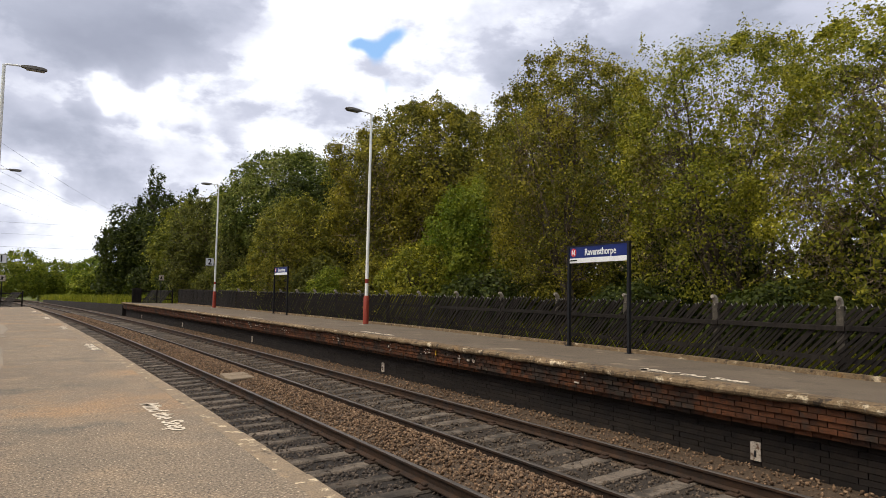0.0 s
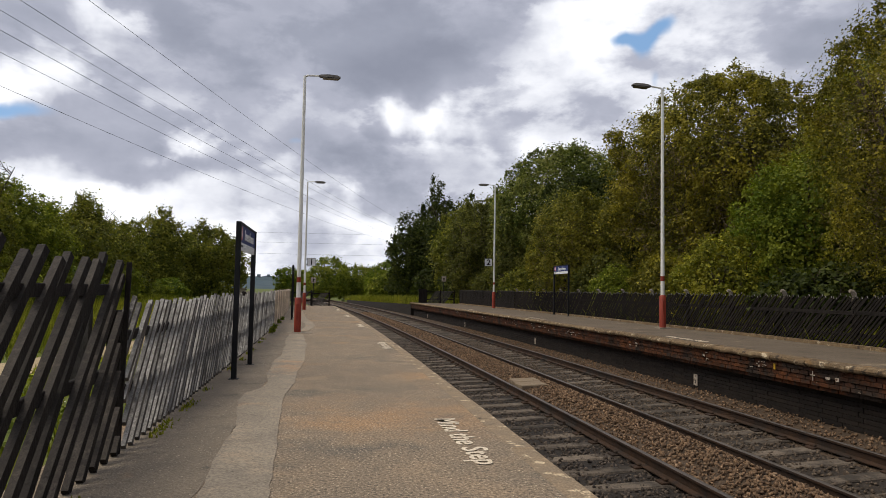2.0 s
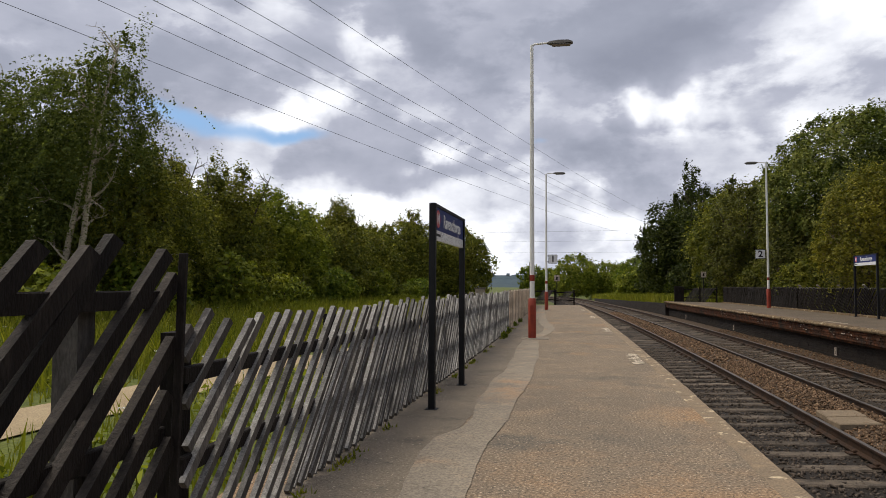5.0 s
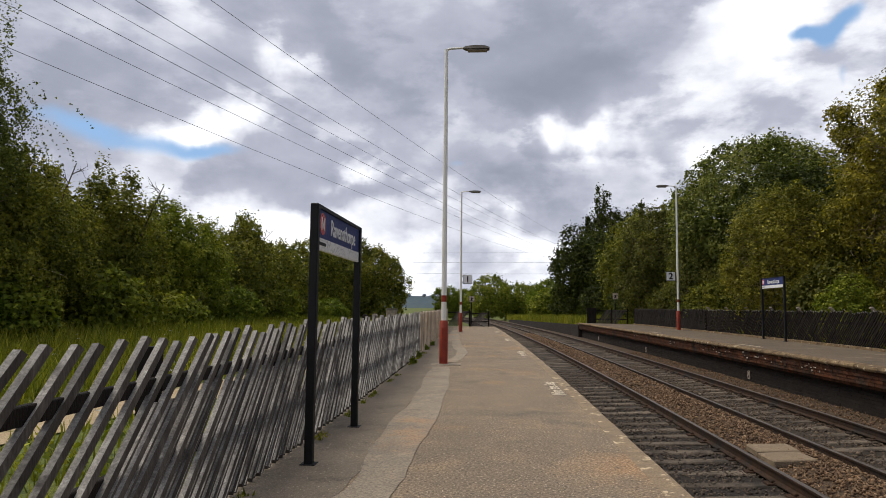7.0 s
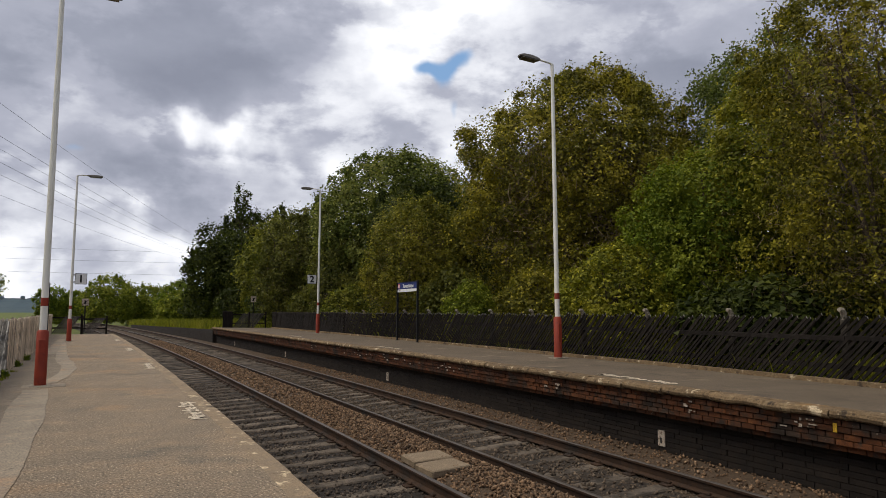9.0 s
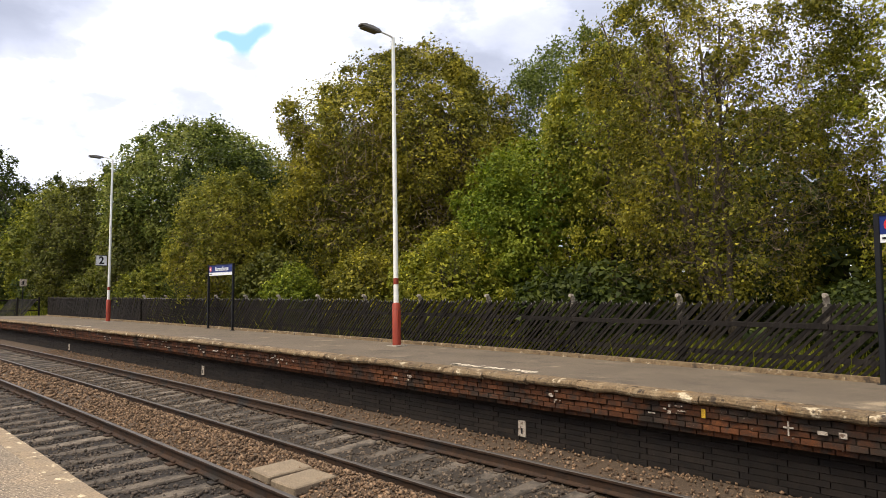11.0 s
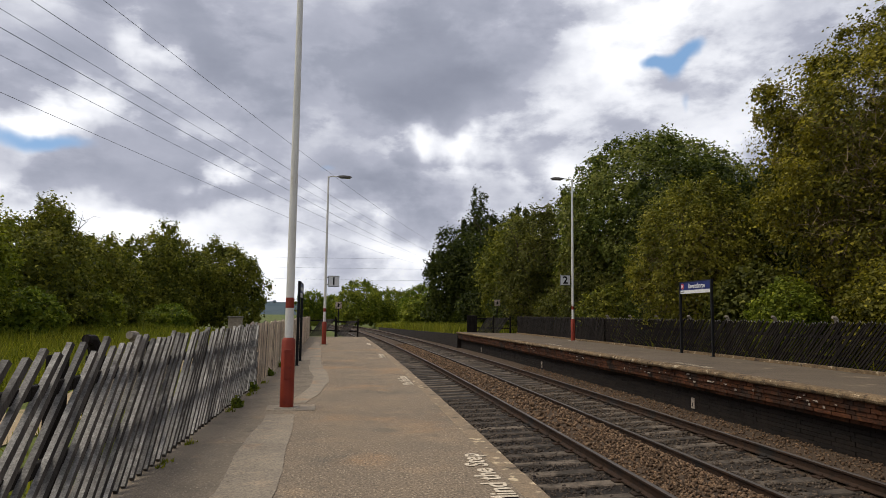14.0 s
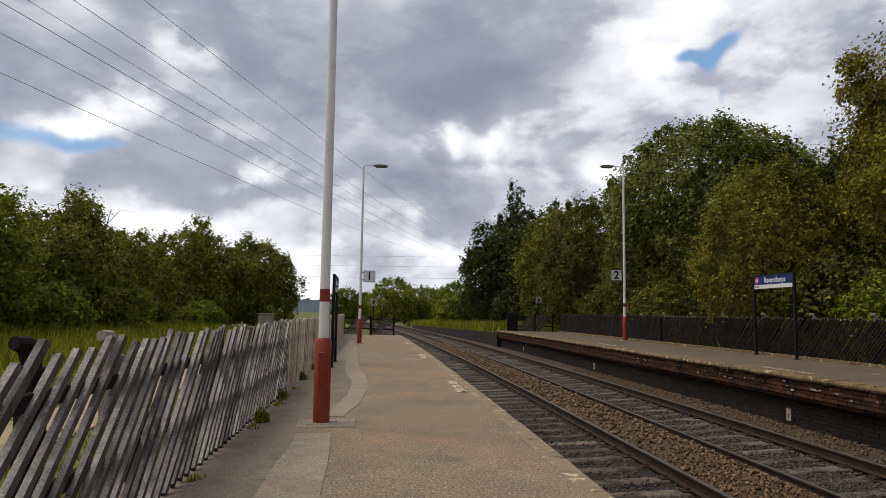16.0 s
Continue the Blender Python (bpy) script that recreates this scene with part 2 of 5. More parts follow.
FLAKES = material("whitewash_flakes", [(0.50, 0.48, 0.45), (0.36, 0.33, 0.3)], 0.85, 12, 90, 0.3, stains=[((0.12, 0.08, 0.06), 16, 0.5, 0.62)])
STEEL = material("polished_rail_head", [(0.085, 0.08, 0.078), (0.13, 0.12, 0.115)], 0.5, 3, 60, 0.05, metal=0.6, streak=(6, 0.4, 1), grain=0.06)
RUST = material("rusted_rail_side", [(0.0279, 0.01674, 0.01054), (0.0465, 0.02604, 0.01488), (0.0186, 0.01302, 0.00992)], 0.85, 3, 90, 0.5, stains=[((0.02, 0.018, 0.017), 1.2, 0.5, 0.7)])
SLEEPER = material("weathered_sleeper", [(0.098, 0.086, 0.074), (0.138, 0.121, 0.104), (0.056, 0.05, 0.044)], 0.92, 4, 70, 0.5, stains=[((0.038, 0.034, 0.03), 1.9, 0.45, 0.62)], spread=0.4, per="object")
STONE_BROWN = material("rust_brown_ballast", [(0.175, 0.118, 0.076), (0.085, 0.057, 0.038), (0.255, 0.195, 0.14)], 0.92, 9, 80, 0.3, spread=0.5)
STONE_DARK = material("oily_dark_ballast", [(0.055, 0.047, 0.042), (0.09, 0.076, 0.065), (0.035, 0.03, 0.028)], 0.85, 7, 80, 0.3, spread=0.5)
STONE_MID = material("grimy_grey_ballast", [(0.0975, 0.07875, 0.0615), (0.06375, 0.0525, 0.0435), (0.1425, 0.12, 0.0975)], 0.9, 7, 80, 0.3, spread=0.5)
BED_BROWN = material("brown_ballast_bed", [(0.080, 0.058, 0.041), (0.052, 0.038, 0.027), (0.118, 0.092, 0.067)], 0.95, 14, 45, 1.0, stains=[((0.05, 0.04, 0.03), 0.8, 0.55, 0.75)])
BED_DARK = material("oily_ballast_bed", [(0.018, 0.0156, 0.0138), (0.03, 0.0258, 0.0228), (0.012, 0.0108, 0.0102)], 0.92, 14, 45, 1.0)
BED_MID = material("grimy_ballast_bed", [(0.03813, 0.03152, 0.02542), (0.02542, 0.02135, 0.0183), (0.05084, 0.04321, 0.03559)], 0.95, 14, 45, 1.0)
SLAB = material("concrete_slab", [(0.198, 0.1665, 0.126), (0.162, 0.135, 0.1035), (0.225, 0.189, 0.144)], 0.9, 3, 70, 0.3, spread=0.1, per="object")
WOOD_DARK = material("black_stained_timber", [(0.0102, 0.008925, 0.008925), (0.01657, 0.01466, 0.01403), (0.02295, 0.02104, 0.01976)], 0.8, 5, 80, 0.5, streak=(1, 1, 0.25), spread=0.3, per="object", spec=0.15)
WOOD_GREY = material("weathered_grey_timber", [(0.1659, 0.1463, 0.1307), (0.2732, 0.2439, 0.2147), (0.3902, 0.361, 0.3218)], 0.75, 4, 80, 0.5, streak=(1, 1, 0.3), stains=[((0.03, 0.027, 0.026), 0.55, 0.47, 0.62), ((0.085, 0.05, 0.04), 1.4, 0.66, 0.76)], spread=0.22, per="object")
WOOD_PALE = material("bleached_grey_timber", [(0.4336, 0.3864, 0.3298), (0.5655, 0.509, 0.4429), (0.3205, 0.2828, 0.2451)], 0.8, 4, 80, 0.5, streak=(1, 1, 0.3), spread=0.3, per="object")
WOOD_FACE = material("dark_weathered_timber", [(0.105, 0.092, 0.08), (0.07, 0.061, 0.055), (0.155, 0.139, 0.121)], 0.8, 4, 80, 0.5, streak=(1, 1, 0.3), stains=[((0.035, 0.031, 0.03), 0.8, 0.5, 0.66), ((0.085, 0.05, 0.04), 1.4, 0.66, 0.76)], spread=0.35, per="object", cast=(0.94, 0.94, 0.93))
# Upward edges of the pales: bleaching and caught skylight both put into the colour.
WOOD_EDGE = material("bleached_skylit_timber_edge", [(0.285, 0.268, 0.246), (0.205, 0.193, 0.176), (0.38, 0.362, 0.33)], 0.8, 6, 80, 0.5, stains=[((0.08, 0.072, 0.066), 2.2, 0.52, 0.66)], spread=0.4, per="object", cast=(0.98, 0.98, 0.96))
WOOD_WORN_SKYLIT = material("greyed_black_timber", [(0.05, 0.046, 0.043), (0.034, 0.031, 0.03), (0.075, 0.069, 0.064)], 0.8, 6, 80, 0.5, stains=[((0.02, 0.018, 0.018), 5.0, 0.55, 0.68)], spread=0.35, per="object")
CONCRETE_POST = material("weathered_concrete_post", [(0.272, 0.264, 0.24), (0.2, 0.192, 0.176), (0.336, 0.328, 0.304)], 0.9, 5, 80, 0.4)
POST_DARK = material("grimy_concrete_post", [(0.07, 0.066, 0.058), (0.05, 0.048, 0.043), (0.10, 0.094, 0.082)], 0.9, 5, 80, 0.4)
POLE_WHITE = material("chalky_white_pole_paint", [(0.80, 0.79, 0.75), (0.75, 0.73, 0.68)], 0.5, 1.5, 70, 0.08, stains=[((0.56, 0.52, 0.42), 2.2, 0.6, 0.78)], cast=(1, 1, 0.97), grain=0.06)
POLE_RED = material("dull_red_paint", [(0.28, 0.042, 0.020), (0.23, 0.035, 0.018)], 0.55, 2.5, 70, 0.15, stains=[((0.13, 0.022, 0.018), 3.0, 0.55, 0.75)], cast=(1, 1, 1), grain=0.06)
LAMP_GREY = material("grey_lantern_housing", [(0.119, 0.119, 0.1155), (0.084, 0.084, 0.084)], 0.55, 6, 80, 0.1, grain=0.06)
LAMP_GLASS = material("lantern_glass", [(0.12, 0.114, 0.096), (0.09, 0.087, 0.078)], 0.2, 8, 90, 0.05, spec=0.5, grain=0.06)
SIGN_BLACK = material("black_sign_post", [(0.008, 0.008, 0.009), (0.013, 0.013, 0.014)], 0.6, 3, 60, 0.05, spec=0.2, cast=(1, 1, 1), grain=0.06)
SIGN_BLUE = material("navy_sign_enamel", [(0.010, 0.022, 0.13), (0.013, 0.027, 0.15)], 0.5, 2, 40, 0.02, spec=0.2, cast=(1, 1, 1), grain=0.06)
SIGN_WHITE = material("white_sign_enamel", [(0.78, 0.78, 0.77), (0.72, 0.72, 0.71)], 0.3, 2, 40, 0.02, spec=0.45, cast=(1, 1, 1), grain=0.06)
SIGN_RED = material("red_sign_enamel", [(0.55, 0.025, 0.03), (0.5, 0.022, 0.028)], 0.3, 2, 40, 0.02, spec=0.45, cast=(1, 1, 1), grain=0.06)
YELLOW = material("yellow_paint", [(0.55, 0.36, 0.03), (0.42, 0.27, 0.03)], 0.7, 12, 80, 0.1)
GRASS = material("meadow_grass", [(0.09742, 0.1228, 0.01863), (0.127, 0.1398, 0.0271), (0.07197, 0.09742, 0.01524)], 0.95, 0.35, 25, 0.8, stains=[((0.15, 0.145, 0.06), 0.9, 0.6, 0.8), ((0.05, 0.075, 0.018), 4.0, 0.5, 0.7)], cast=(1, 1, 1))
PATH_SAND = material("sandy_path", [(0.357, 0.306, 0.2125), (0.306, 0.255, 0.1742), (0.391, 0.34, 0.2465)], 0.95, 1.2, 50, 0.5, stains=[((0.15, 0.16, 0.06), 1.1, 0.58, 0.7)])
# Distance haze is put into the base colours of the hills and houses.
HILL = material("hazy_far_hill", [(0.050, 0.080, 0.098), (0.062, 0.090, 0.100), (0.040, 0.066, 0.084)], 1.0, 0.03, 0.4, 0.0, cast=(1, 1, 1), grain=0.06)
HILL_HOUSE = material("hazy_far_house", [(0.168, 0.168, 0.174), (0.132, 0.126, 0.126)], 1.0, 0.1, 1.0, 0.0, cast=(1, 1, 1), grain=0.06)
BARK = material("grey_brown_bark", [(0.06, 0.05, 0.04), (0.095, 0.082, 0.066), (0.045, 0.038, 0.03)], 0.9, 5, 60, 0.6, streak=(1, 1, 0.3))
PETAL = material("white_petals", [(0.7, 0.7, 0.64), (0.62, 0.62, 0.55)], 0.8, 5, 40, 0.0, cast=(1, 1, 1))
TWIG = material("grey_brown_twigs", [(0.17, 0.14, 0.10), (0.22, 0.18, 0.13), (0.12, 0.10, 0.072)], 0.9, 3, 40, 0.0)
BARK_BIRCH = material("silver_birch_bark", [(0.56, 0.53, 0.47), (0.46, 0.43, 0.38), (0.20, 0.18, 0.16)], 0.8, 3, 50, 0.3, streak=(1, 1, 2.0))
WIRE = material("power_line_cable", [(0.10, 0.105, 0.125), (0.13, 0.135, 0.155)], 0.6, 1, 10, 0.0, cast=(1, 1, 1), grain=0.06)
LEAF_OLIVE = leaf_material("olive_leaves", (0.054, 0.055, 0.009), (0.125, 0.115, 0.015), (0.210, 0.178, 0.020))
LEAF_HAWTHORN = leaf_material("hawthorn_leaves", (0.070, 0.076, 0.012), (0.138, 0.134, 0.019), (0.190, 0.170, 0.023))
LEAF_MUTED = leaf_material("muted_olive_leaves", (0.042, 0.048, 0.010), (0.085, 0.090, 0.018), (0.12, 0.116, 0.023))
LEAF_GREEN = leaf_material("mid_green_leaves", (0.054, 0.065, 0.010), (0.124, 0.132, 0.018), (0.176, 0.168, 0.023))
LEAF_DOME = leaf_material("flowering_green_leaves", (0.036, 0.050, 0.008), (0.080, 0.102, 0.013), (0.17, 0.175, 0.042))
LEAF_BRIGHT = leaf_material("bright_green_leaves", (0.056, 0.088, 0.008), (0.115, 0.150, 0.014), (0.150, 0.165, 0.017))
LEAF_YELLOW = leaf_material("yellow_green_leaves", (0.084, 0.094, 0.010), (0.165, 0.165, 0.017), (0.220, 0.198, 0.021))
LEAF_MEADOW = leaf_material("sunlit_meadow_leaves", (0.072, 0.096, 0.010), (0.145, 0.170, 0.017), (0.190, 0.198, 0.022))
LEAF_DARK = leaf_material("dark_green_leaves", (0.019, 0.028, 0.006), (0.040, 0.052, 0.009), (0.054, 0.061, 0.0105))
LEAF_BIRCH = leaf_material("birch_leaves", (0.05016, 0.0696, 0.0168), (0.0924, 0.1128, 0.02688), (0.1122, 0.1248, 0.03024))
BLADES = leaf_material("grass_blades", (0.085, 0.102, 0.010), (0.155, 0.166, 0.015), (0.195, 0.182, 0.022))


# ---- building helpers ----
class Geo:
    """Vertices and faces gathered for one mesh."""

    def __init__(self):
        self.v, self.f, self.m = [], [], []

    def add(self, verts, faces, slot=0):
        n = len(self.v)
        self.v += [tuple(p) for p in verts]
        self.f += [tuple(n + i for i in f) for f in faces]
        self.m += [slot] * len(faces)
        return self

    def box(self, x0, x1, y0, y1, z0, z1, slot=0, m=None, bevel=0.0):
        b = min(bevel, (x1 - x0) / 3, (y1 - y0) / 3)
        ring = [(x0 + b, y0), (x1 - b, y0), (x1, y0 + b), (x1, y1 - b), (x1 - b, y1), (x0 + b, y1), (x0, y1 - b), (x0, y0 + b)] if b else [(x0, y0), (x1, y0), (x1, y1), (x0, y1)]
        n = len(ring)
        levels = [(z0, 0.0), (z1 - b, 0.0), (z1, b)] if b else [(z0, 0.0), (z1, 0.0)]
        cx, cy = (x0 + x1) / 2, (y0 + y1) / 2
        vs = []
        for z, inset in levels:
            for px, py in ring:
                sx, sy = 1 - 2 * inset / (x1 - x0), 1 - 2 * inset / (y1 - y0)
                vs.append(Vector((cx + (px - cx) * sx, cy + (py - cy) * sy, z)))
        fs = [tuple(range(n))[::-1], tuple(range((len(levels) - 1) * n, len(levels) * n))]
        for k in range(len(levels) - 1):
            fs += [(k * n + i, k * n + (i + 1) % n, (k + 1) * n + (i + 1) % n, (k + 1) * n + i) for i in range(n)]
        if m is not None:
            vs = [m @ p for p in vs]
        return self.add(vs, fs, slot)

    def tube(self, pts, radii, sides=6, slot=0, cap=True):
        pts = [Vector(p) for p in pts]
        vs, fs = [], []
        for i, p in enumerate(pts):
            d = (pts[min(i + 1, len(pts) - 1)] - pts[max(i - 1, 0)]).normalized()
            a = d.orthogonal().normalized() if abs(d.z) > 0.99 else d.cross(Vector((0, 0, 1))).normalized()
            b = d.cross(a)
            vs += [p + (a * math.cos(k * math.tau / sides) + b * math.sin(k * math.tau / sides)) * radii[i] for k in range(sides)]
        for i in range(len(pts) - 1):
            fs += [(i * sides + k, i * sides + (k + 1) % sides, (i + 1) * sides + (k + 1) % sides, (i + 1) * sides + k) for k in range(sides)]
        if cap:
            fs += [tuple(range(sides))[::-1], tuple(range((len(pts) - 1) * sides, len(pts) * sides))]
        return self.add(vs, fs, slot)

    def mesh(self, name, mats, smooth=False):
        me = bpy.data.meshes.new(name)
        me.from_pydata(self.v, [], self.f)
        for m in mats if isinstance(mats, (list, tuple)) else [mats]:
            me.materials.append(m)
        me.polygons.foreach_set("material_index", self.m)
        if smooth:
            me.polygons.foreach_set("use_smooth", [True] * len(self.f))
            me.set_sharp_from_angle(angle=radians(40))
        me.update()
        return me


def thing(name, at, label, category, group="", kind="", turn=0.0):
    """An empty at the base of a thing that has parts."""
    ob = new(name)
    ob.empty_display_size = 0.1
    ob.matrix_basis = pose(*at, 0, 0, turn)
    return tagged(ob, label, category, group, kind)


def part(name, geo, mats, parent, label="", at=None, smooth=False, kind=""):
    """One mesh under a thing or a part; geo may be a mesh to share."""
    me = geo.mesh(name, mats, smooth) if isinstance(geo, Geo) else geo
    ob = new(name, me)
    ob.parent = parent
    if at is not None:
        ob.matrix_basis = at
    return tagged(ob, label, "", "", kind)


def solid(name, geo, mats, label, category="", kind="", smooth=False, at=None, group=""):
    ob = new(name, geo.mesh(name, mats, smooth) if isinstance(geo, Geo) else geo)
    if at is not None:
        ob.matrix_basis = at
    return tagged(ob, label, category, group, kind)


def loft(ys, section, slots=None, closed=True):
    """A body drawn along y: section(y) gives its outline as (x, z) points."""
    g = Geo()
    rows = [section(y) for y in ys]
    n = len(rows[0])
    vs = [(x, y, z) for y, row in zip(ys, rows) for x, z in row]
    fs, ms = [], []
    for i in range(len(ys) - 1):
        for k in range(n if closed else n - 1):
            fs.append((i * n + k, (i + 1) * n + k, (i + 1) * n + (k + 1) % n, i * n + (k + 1) % n))
            ms.append(slots[k] if slots else 0)
    if closed:
        fs += [tuple(range(n)), tuple(range((len(ys) - 1) * n, len(ys) * n))[::-1]]
        ms += [0, 0]
    g.add(vs, fs)
    g.m = ms
    return g


def text_mesh(words, size, mat, extrude=0.002, bold=0.0):
    cu = bpy.data.curves.new("words", "FONT")
    cu.body, cu.size, cu.extrude, cu.align_x, cu.align_y = words, size, extrude, "CENTER", "CENTER"
    cu.resolution_u, cu.offset = 3, bold
    ob = new("words", cu)
    bpy.context.view_layer.update()
    me = bpy.data.meshes.new_from_object(ob.evaluated_get(bpy.context.evaluated_depsgraph_get()))
    bpy.data.objects.remove(ob)
    me.materials.clear()
    me.materials.append(mat)
    return me


def spans(a, b, step):
    n = max(1, round((b - a) / step))
    return [a + (b - a) * i / n for i in range(n + 1)]


# ---- plan ----
def bend(y):
    """The line's gentle left-hand curve."""
    return -0.0005 * (y - 27) ** 2


def ease(table, y):
    return float(np.interp(y, [p[0] for p in table], [p[1] for p in table]))


EDGE_R = [(-25, 7.6), (-10, 8.05), (4, 8.45), (10, 8.68), (18, 8.8), (30, 8.85), (45, 8.75), (60, 8.5), (110, 5.6)]
FENCE_R = [(-25, 10.3), (-10, 11.0), (4, 11.55), (8, 11.9), (12, 12.2), (18, 12.5), (33, 12.8), (45, 12.75), (60, 12.5)]
RIGHT_Z = 0.30
END_L, END_R = 55.0, 57.5


def edge_left(y):
    return 2.58 + bend(y)


def fence_left(y):
    return -0.88 + bend(y)


def edge_right(y):
    return ease(EDGE_R, y)


def fence_right(y):
    return ease(FENCE_R, y)


RAILS = {"d": (3.30, -0.71), "a": (4.80, -0.65), "b": (6.42, -0.75), "c": (7.92, -0.66)}


# ---- ground, platforms ----
def ground_section(y):
    b = bend(min(y, 160))
    r = edge_right(min(y, 110))
    f = max(r + 4.0, 0)
    far = min(1.0, max(0.0, (y - 56) / 30))
    left = -0.18 - 0.25 * far
    right = 0.05 + 0.1 * far
    return [(-900, -3.0), (-120, -0.4), (-30, 0.5 - 0.7 * far), (-14, 0.3 - 0.6 * far), (-7.5, -0.2 - 0.2 * far), (-2.2 + b, left - 0.02), (1.0 + b, left - 0.1 - 0.2 * far), (2.2 + b, -0.98), (r + 0.5, -0.98), (r + 0.9, -0.25 * (1 - far) + 0.0 * far - 0.1), (f, right - 0.05),
            (f + 3, right + 0.15), (f + 14, 0.6), (120, 1.2), (900, -2.0)]


ys = [-900, -200, -60] + spans(-30, 60, 3) + spans(64, 160, 6) + [220, 320, 500, 800, 1300]
solid("ground", loft(ys, ground_section, closed=False), [GRASS], "rough green meadow grass around the railway", kind="structure", smooth=True)

pl = loft(spans(-22, END_L, 1.5), lambda y: [(fence_left(y) - 0.45, 0.0), (fence_left(y) - 0.45, -0.6), (edge_left(y) - 0.22, -1.05), (edge_left(y) - 0.2, -0.09), (edge_left(y) - 0.2, 0.0)])
platform_left = solid("platform_near", pl, [ASPHALT], "tan worn asphalt station platform with patches and stains", "platform", "structure")


def ribbon(left, right, ya, yb, z, step=0.12, ragged=0.03, seed=0.0):
    """A thin laid patch with ragged edges."""
    g = Geo()
    rows = spans(ya, yb, step)
    vs = []
    for y in rows:
        e = [ragged * (1.6 * noise.noise((y * 0.7, seed, k)) + 0.5 * noise.noise((y * 5.3, seed + 5, k))) for k in (0.3, 4.7)]
        vs += [(ease(left, y) + e[0], y, z), (ease(right, y) + e[1], y, z)]
    n = len(rows)
    g.add(vs, [(2 * i, 2 * i + 1, 2 * i + 3, 2 * i + 2) for i in range(n - 1)])
    low = [(x, y, 0.0005 if z < 0.05 and z > 0 else z - 0.006) for x, y, z in vs]
    g.add(vs + low, [(2 * i, 2 * i + 2, 2 * n + 2 * i + 2, 2 * n + 2 * i) for i in range(n - 1)] + [(2 * i + 1, 2 * n + 2 * i + 1, 2 * n + 2 * i + 3, 2 * i + 3) for i in range(n - 1)])
    return g


FENCE_SIDE = [(y, fence_left(y) - 0.1) for y in spans(-22, END_L, 2)]
part("fence_side_asphalt", ribbon(FENCE_SIDE, [(-22, -0.3), (4, -0.3), (8, -0.28), (12, -0.2), (18, -0.15), (22, 0.0), (24, 0.2), (25, 0.3), (27.3, 0.3), (29, 0.05), (33, -0.1), (55, -0.25)], -22, END_L, 0.005, 0.2, 0.03, 2.0), [ASPHALT_GREY], platform_left, "grey patched asphalt strip")
part("repair_strip", ribbon([(3, -0.3), (5.6, -0.29), (7.8, -0.32), (9.4, -0.42), (9.9, -0.40), (10.4, -0.22), (10.9, -0.19), (12, -0.28), (14.4, -0.22), (17, -0.14), (18.7, -0.24), (21.3, -0.23)], [(3, 0.17), (5.5, 0.18), (6.8, 0.16), (7.8, 0.11), (9.8, 0.10), (10.9, 0.20), (13, 0.28), (15, 0.29), (17.1, 0.32), (18.7, 0.26), (20.7, 0.21), (21.3, 0.16)], -6, 21.3, 0.0075, 0.08, 0.03, 9.0), [CONCRETE_PATCH], platform_left, "pale concrete trench repair")
part("repair_strip", ribbon([(22.6, 0.0), (23, 0.02), (25, 0.22), (27.3, 0.21), (29, -0.02), (32.5, -0.16), (40, -0.27)], [(22.6, 0.26), (23.9, 0.44), (25.9, 0.55), (28.1, 0.48), (31.2, 0.23), (41.7, -0.12)], 22.6, 42, 0.0075, 0.1, 0.022, 3.0), [CONCRETE_PATCH], platform_left, "pale concrete trench repair")
part("pale_edge_worn_strip", ribbon([(22.6, -0.5), (50, -0.6)], [(22.6, -0.15), (50, -0.25)], 33, 46, 0.010, 0.15, 0.05, 7.0), [CONCRETE_PATCH], platform_left, "pale concrete patch")

# worn edge of the near platform, stone by stone
for i, (ya, yb) in enumerate(zip(spans(-20, END_L, 0.92)[:-1], spans(-20, END_L, 0.92)[1:])):
    ym = (ya + yb) / 2
    g = Geo().box(-0.21, 0.0, -(yb - ya) / 2 + 0.001, (yb - ya) / 2 - 0.001, -0.10, 0.003, bevel=0.006)
    part("coping_stone", g, [COPING_LEFT], platform_left, at=pose(edge_left(ym) + random.uniform(-0.012, 0.008), ym, random.uniform(-0.002, 0.001), 0, 0, math.degrees(0.001 * (ym - 27))))

# far platform: deck, corbelled brick, recessed near-black wall
pr = loft(spans(-25, END_R, 1.5), lambda y: [(edge_right(y) + 0.30, RIGHT_Z), (edge_right(y) + 0.30, -0.15), (edge_right(y) + 0.42, -0.15), (edge_right(y) + 0.42, -1.1), (fence_right(y) + 0.5, -1.1), (fence_right(y) + 0.5, RIGHT_Z - 0.06)])
platform_right = solid("platform_far", pr, [ASPHALT_FAR], "grey-brown asphalt station platform with sooty brick edge", "platform", "structure")
part("fence_foot_kerb", loft(spans(-22, 56, 1.5), lambda y: [(fence_right(y) - 0.16, RIGHT_Z - 0.08), (fence_right(y) - 0.08, RIGHT_Z - 0.08), (fence_right(y) - 0.08, RIGHT_Z + 0.035), (fence_right(y) - 0.15, RIGHT_Z + 0.03)]), [COPING_RIGHT], platform_right, "worn brown edging along the fence foot")


def deck_height(x, y):
    a, b = edge_right(y) + 0.30, fence_right(y) + 0.5
    return RIGHT_Z - 0.06 * max(0.0, (x - a) / (b - a))


# disused end of the far platform
old = loft(spans(END_R + 0.02, 108, 3), lambda y: [(edge_right(y) + 0.1, 0.14 - 0.011 * (y - 57)), (edge_right(y) + 0.1, -1.1), (edge_right(y) + 3.5, -1.1), (edge_right(y) + 3.5, 0.16 - 0.008 * (y - 57))])
solid("disused_platform", old, [BRICK_DARK], "low near-black brick end of a disused platform under grass", "platform", "structure")

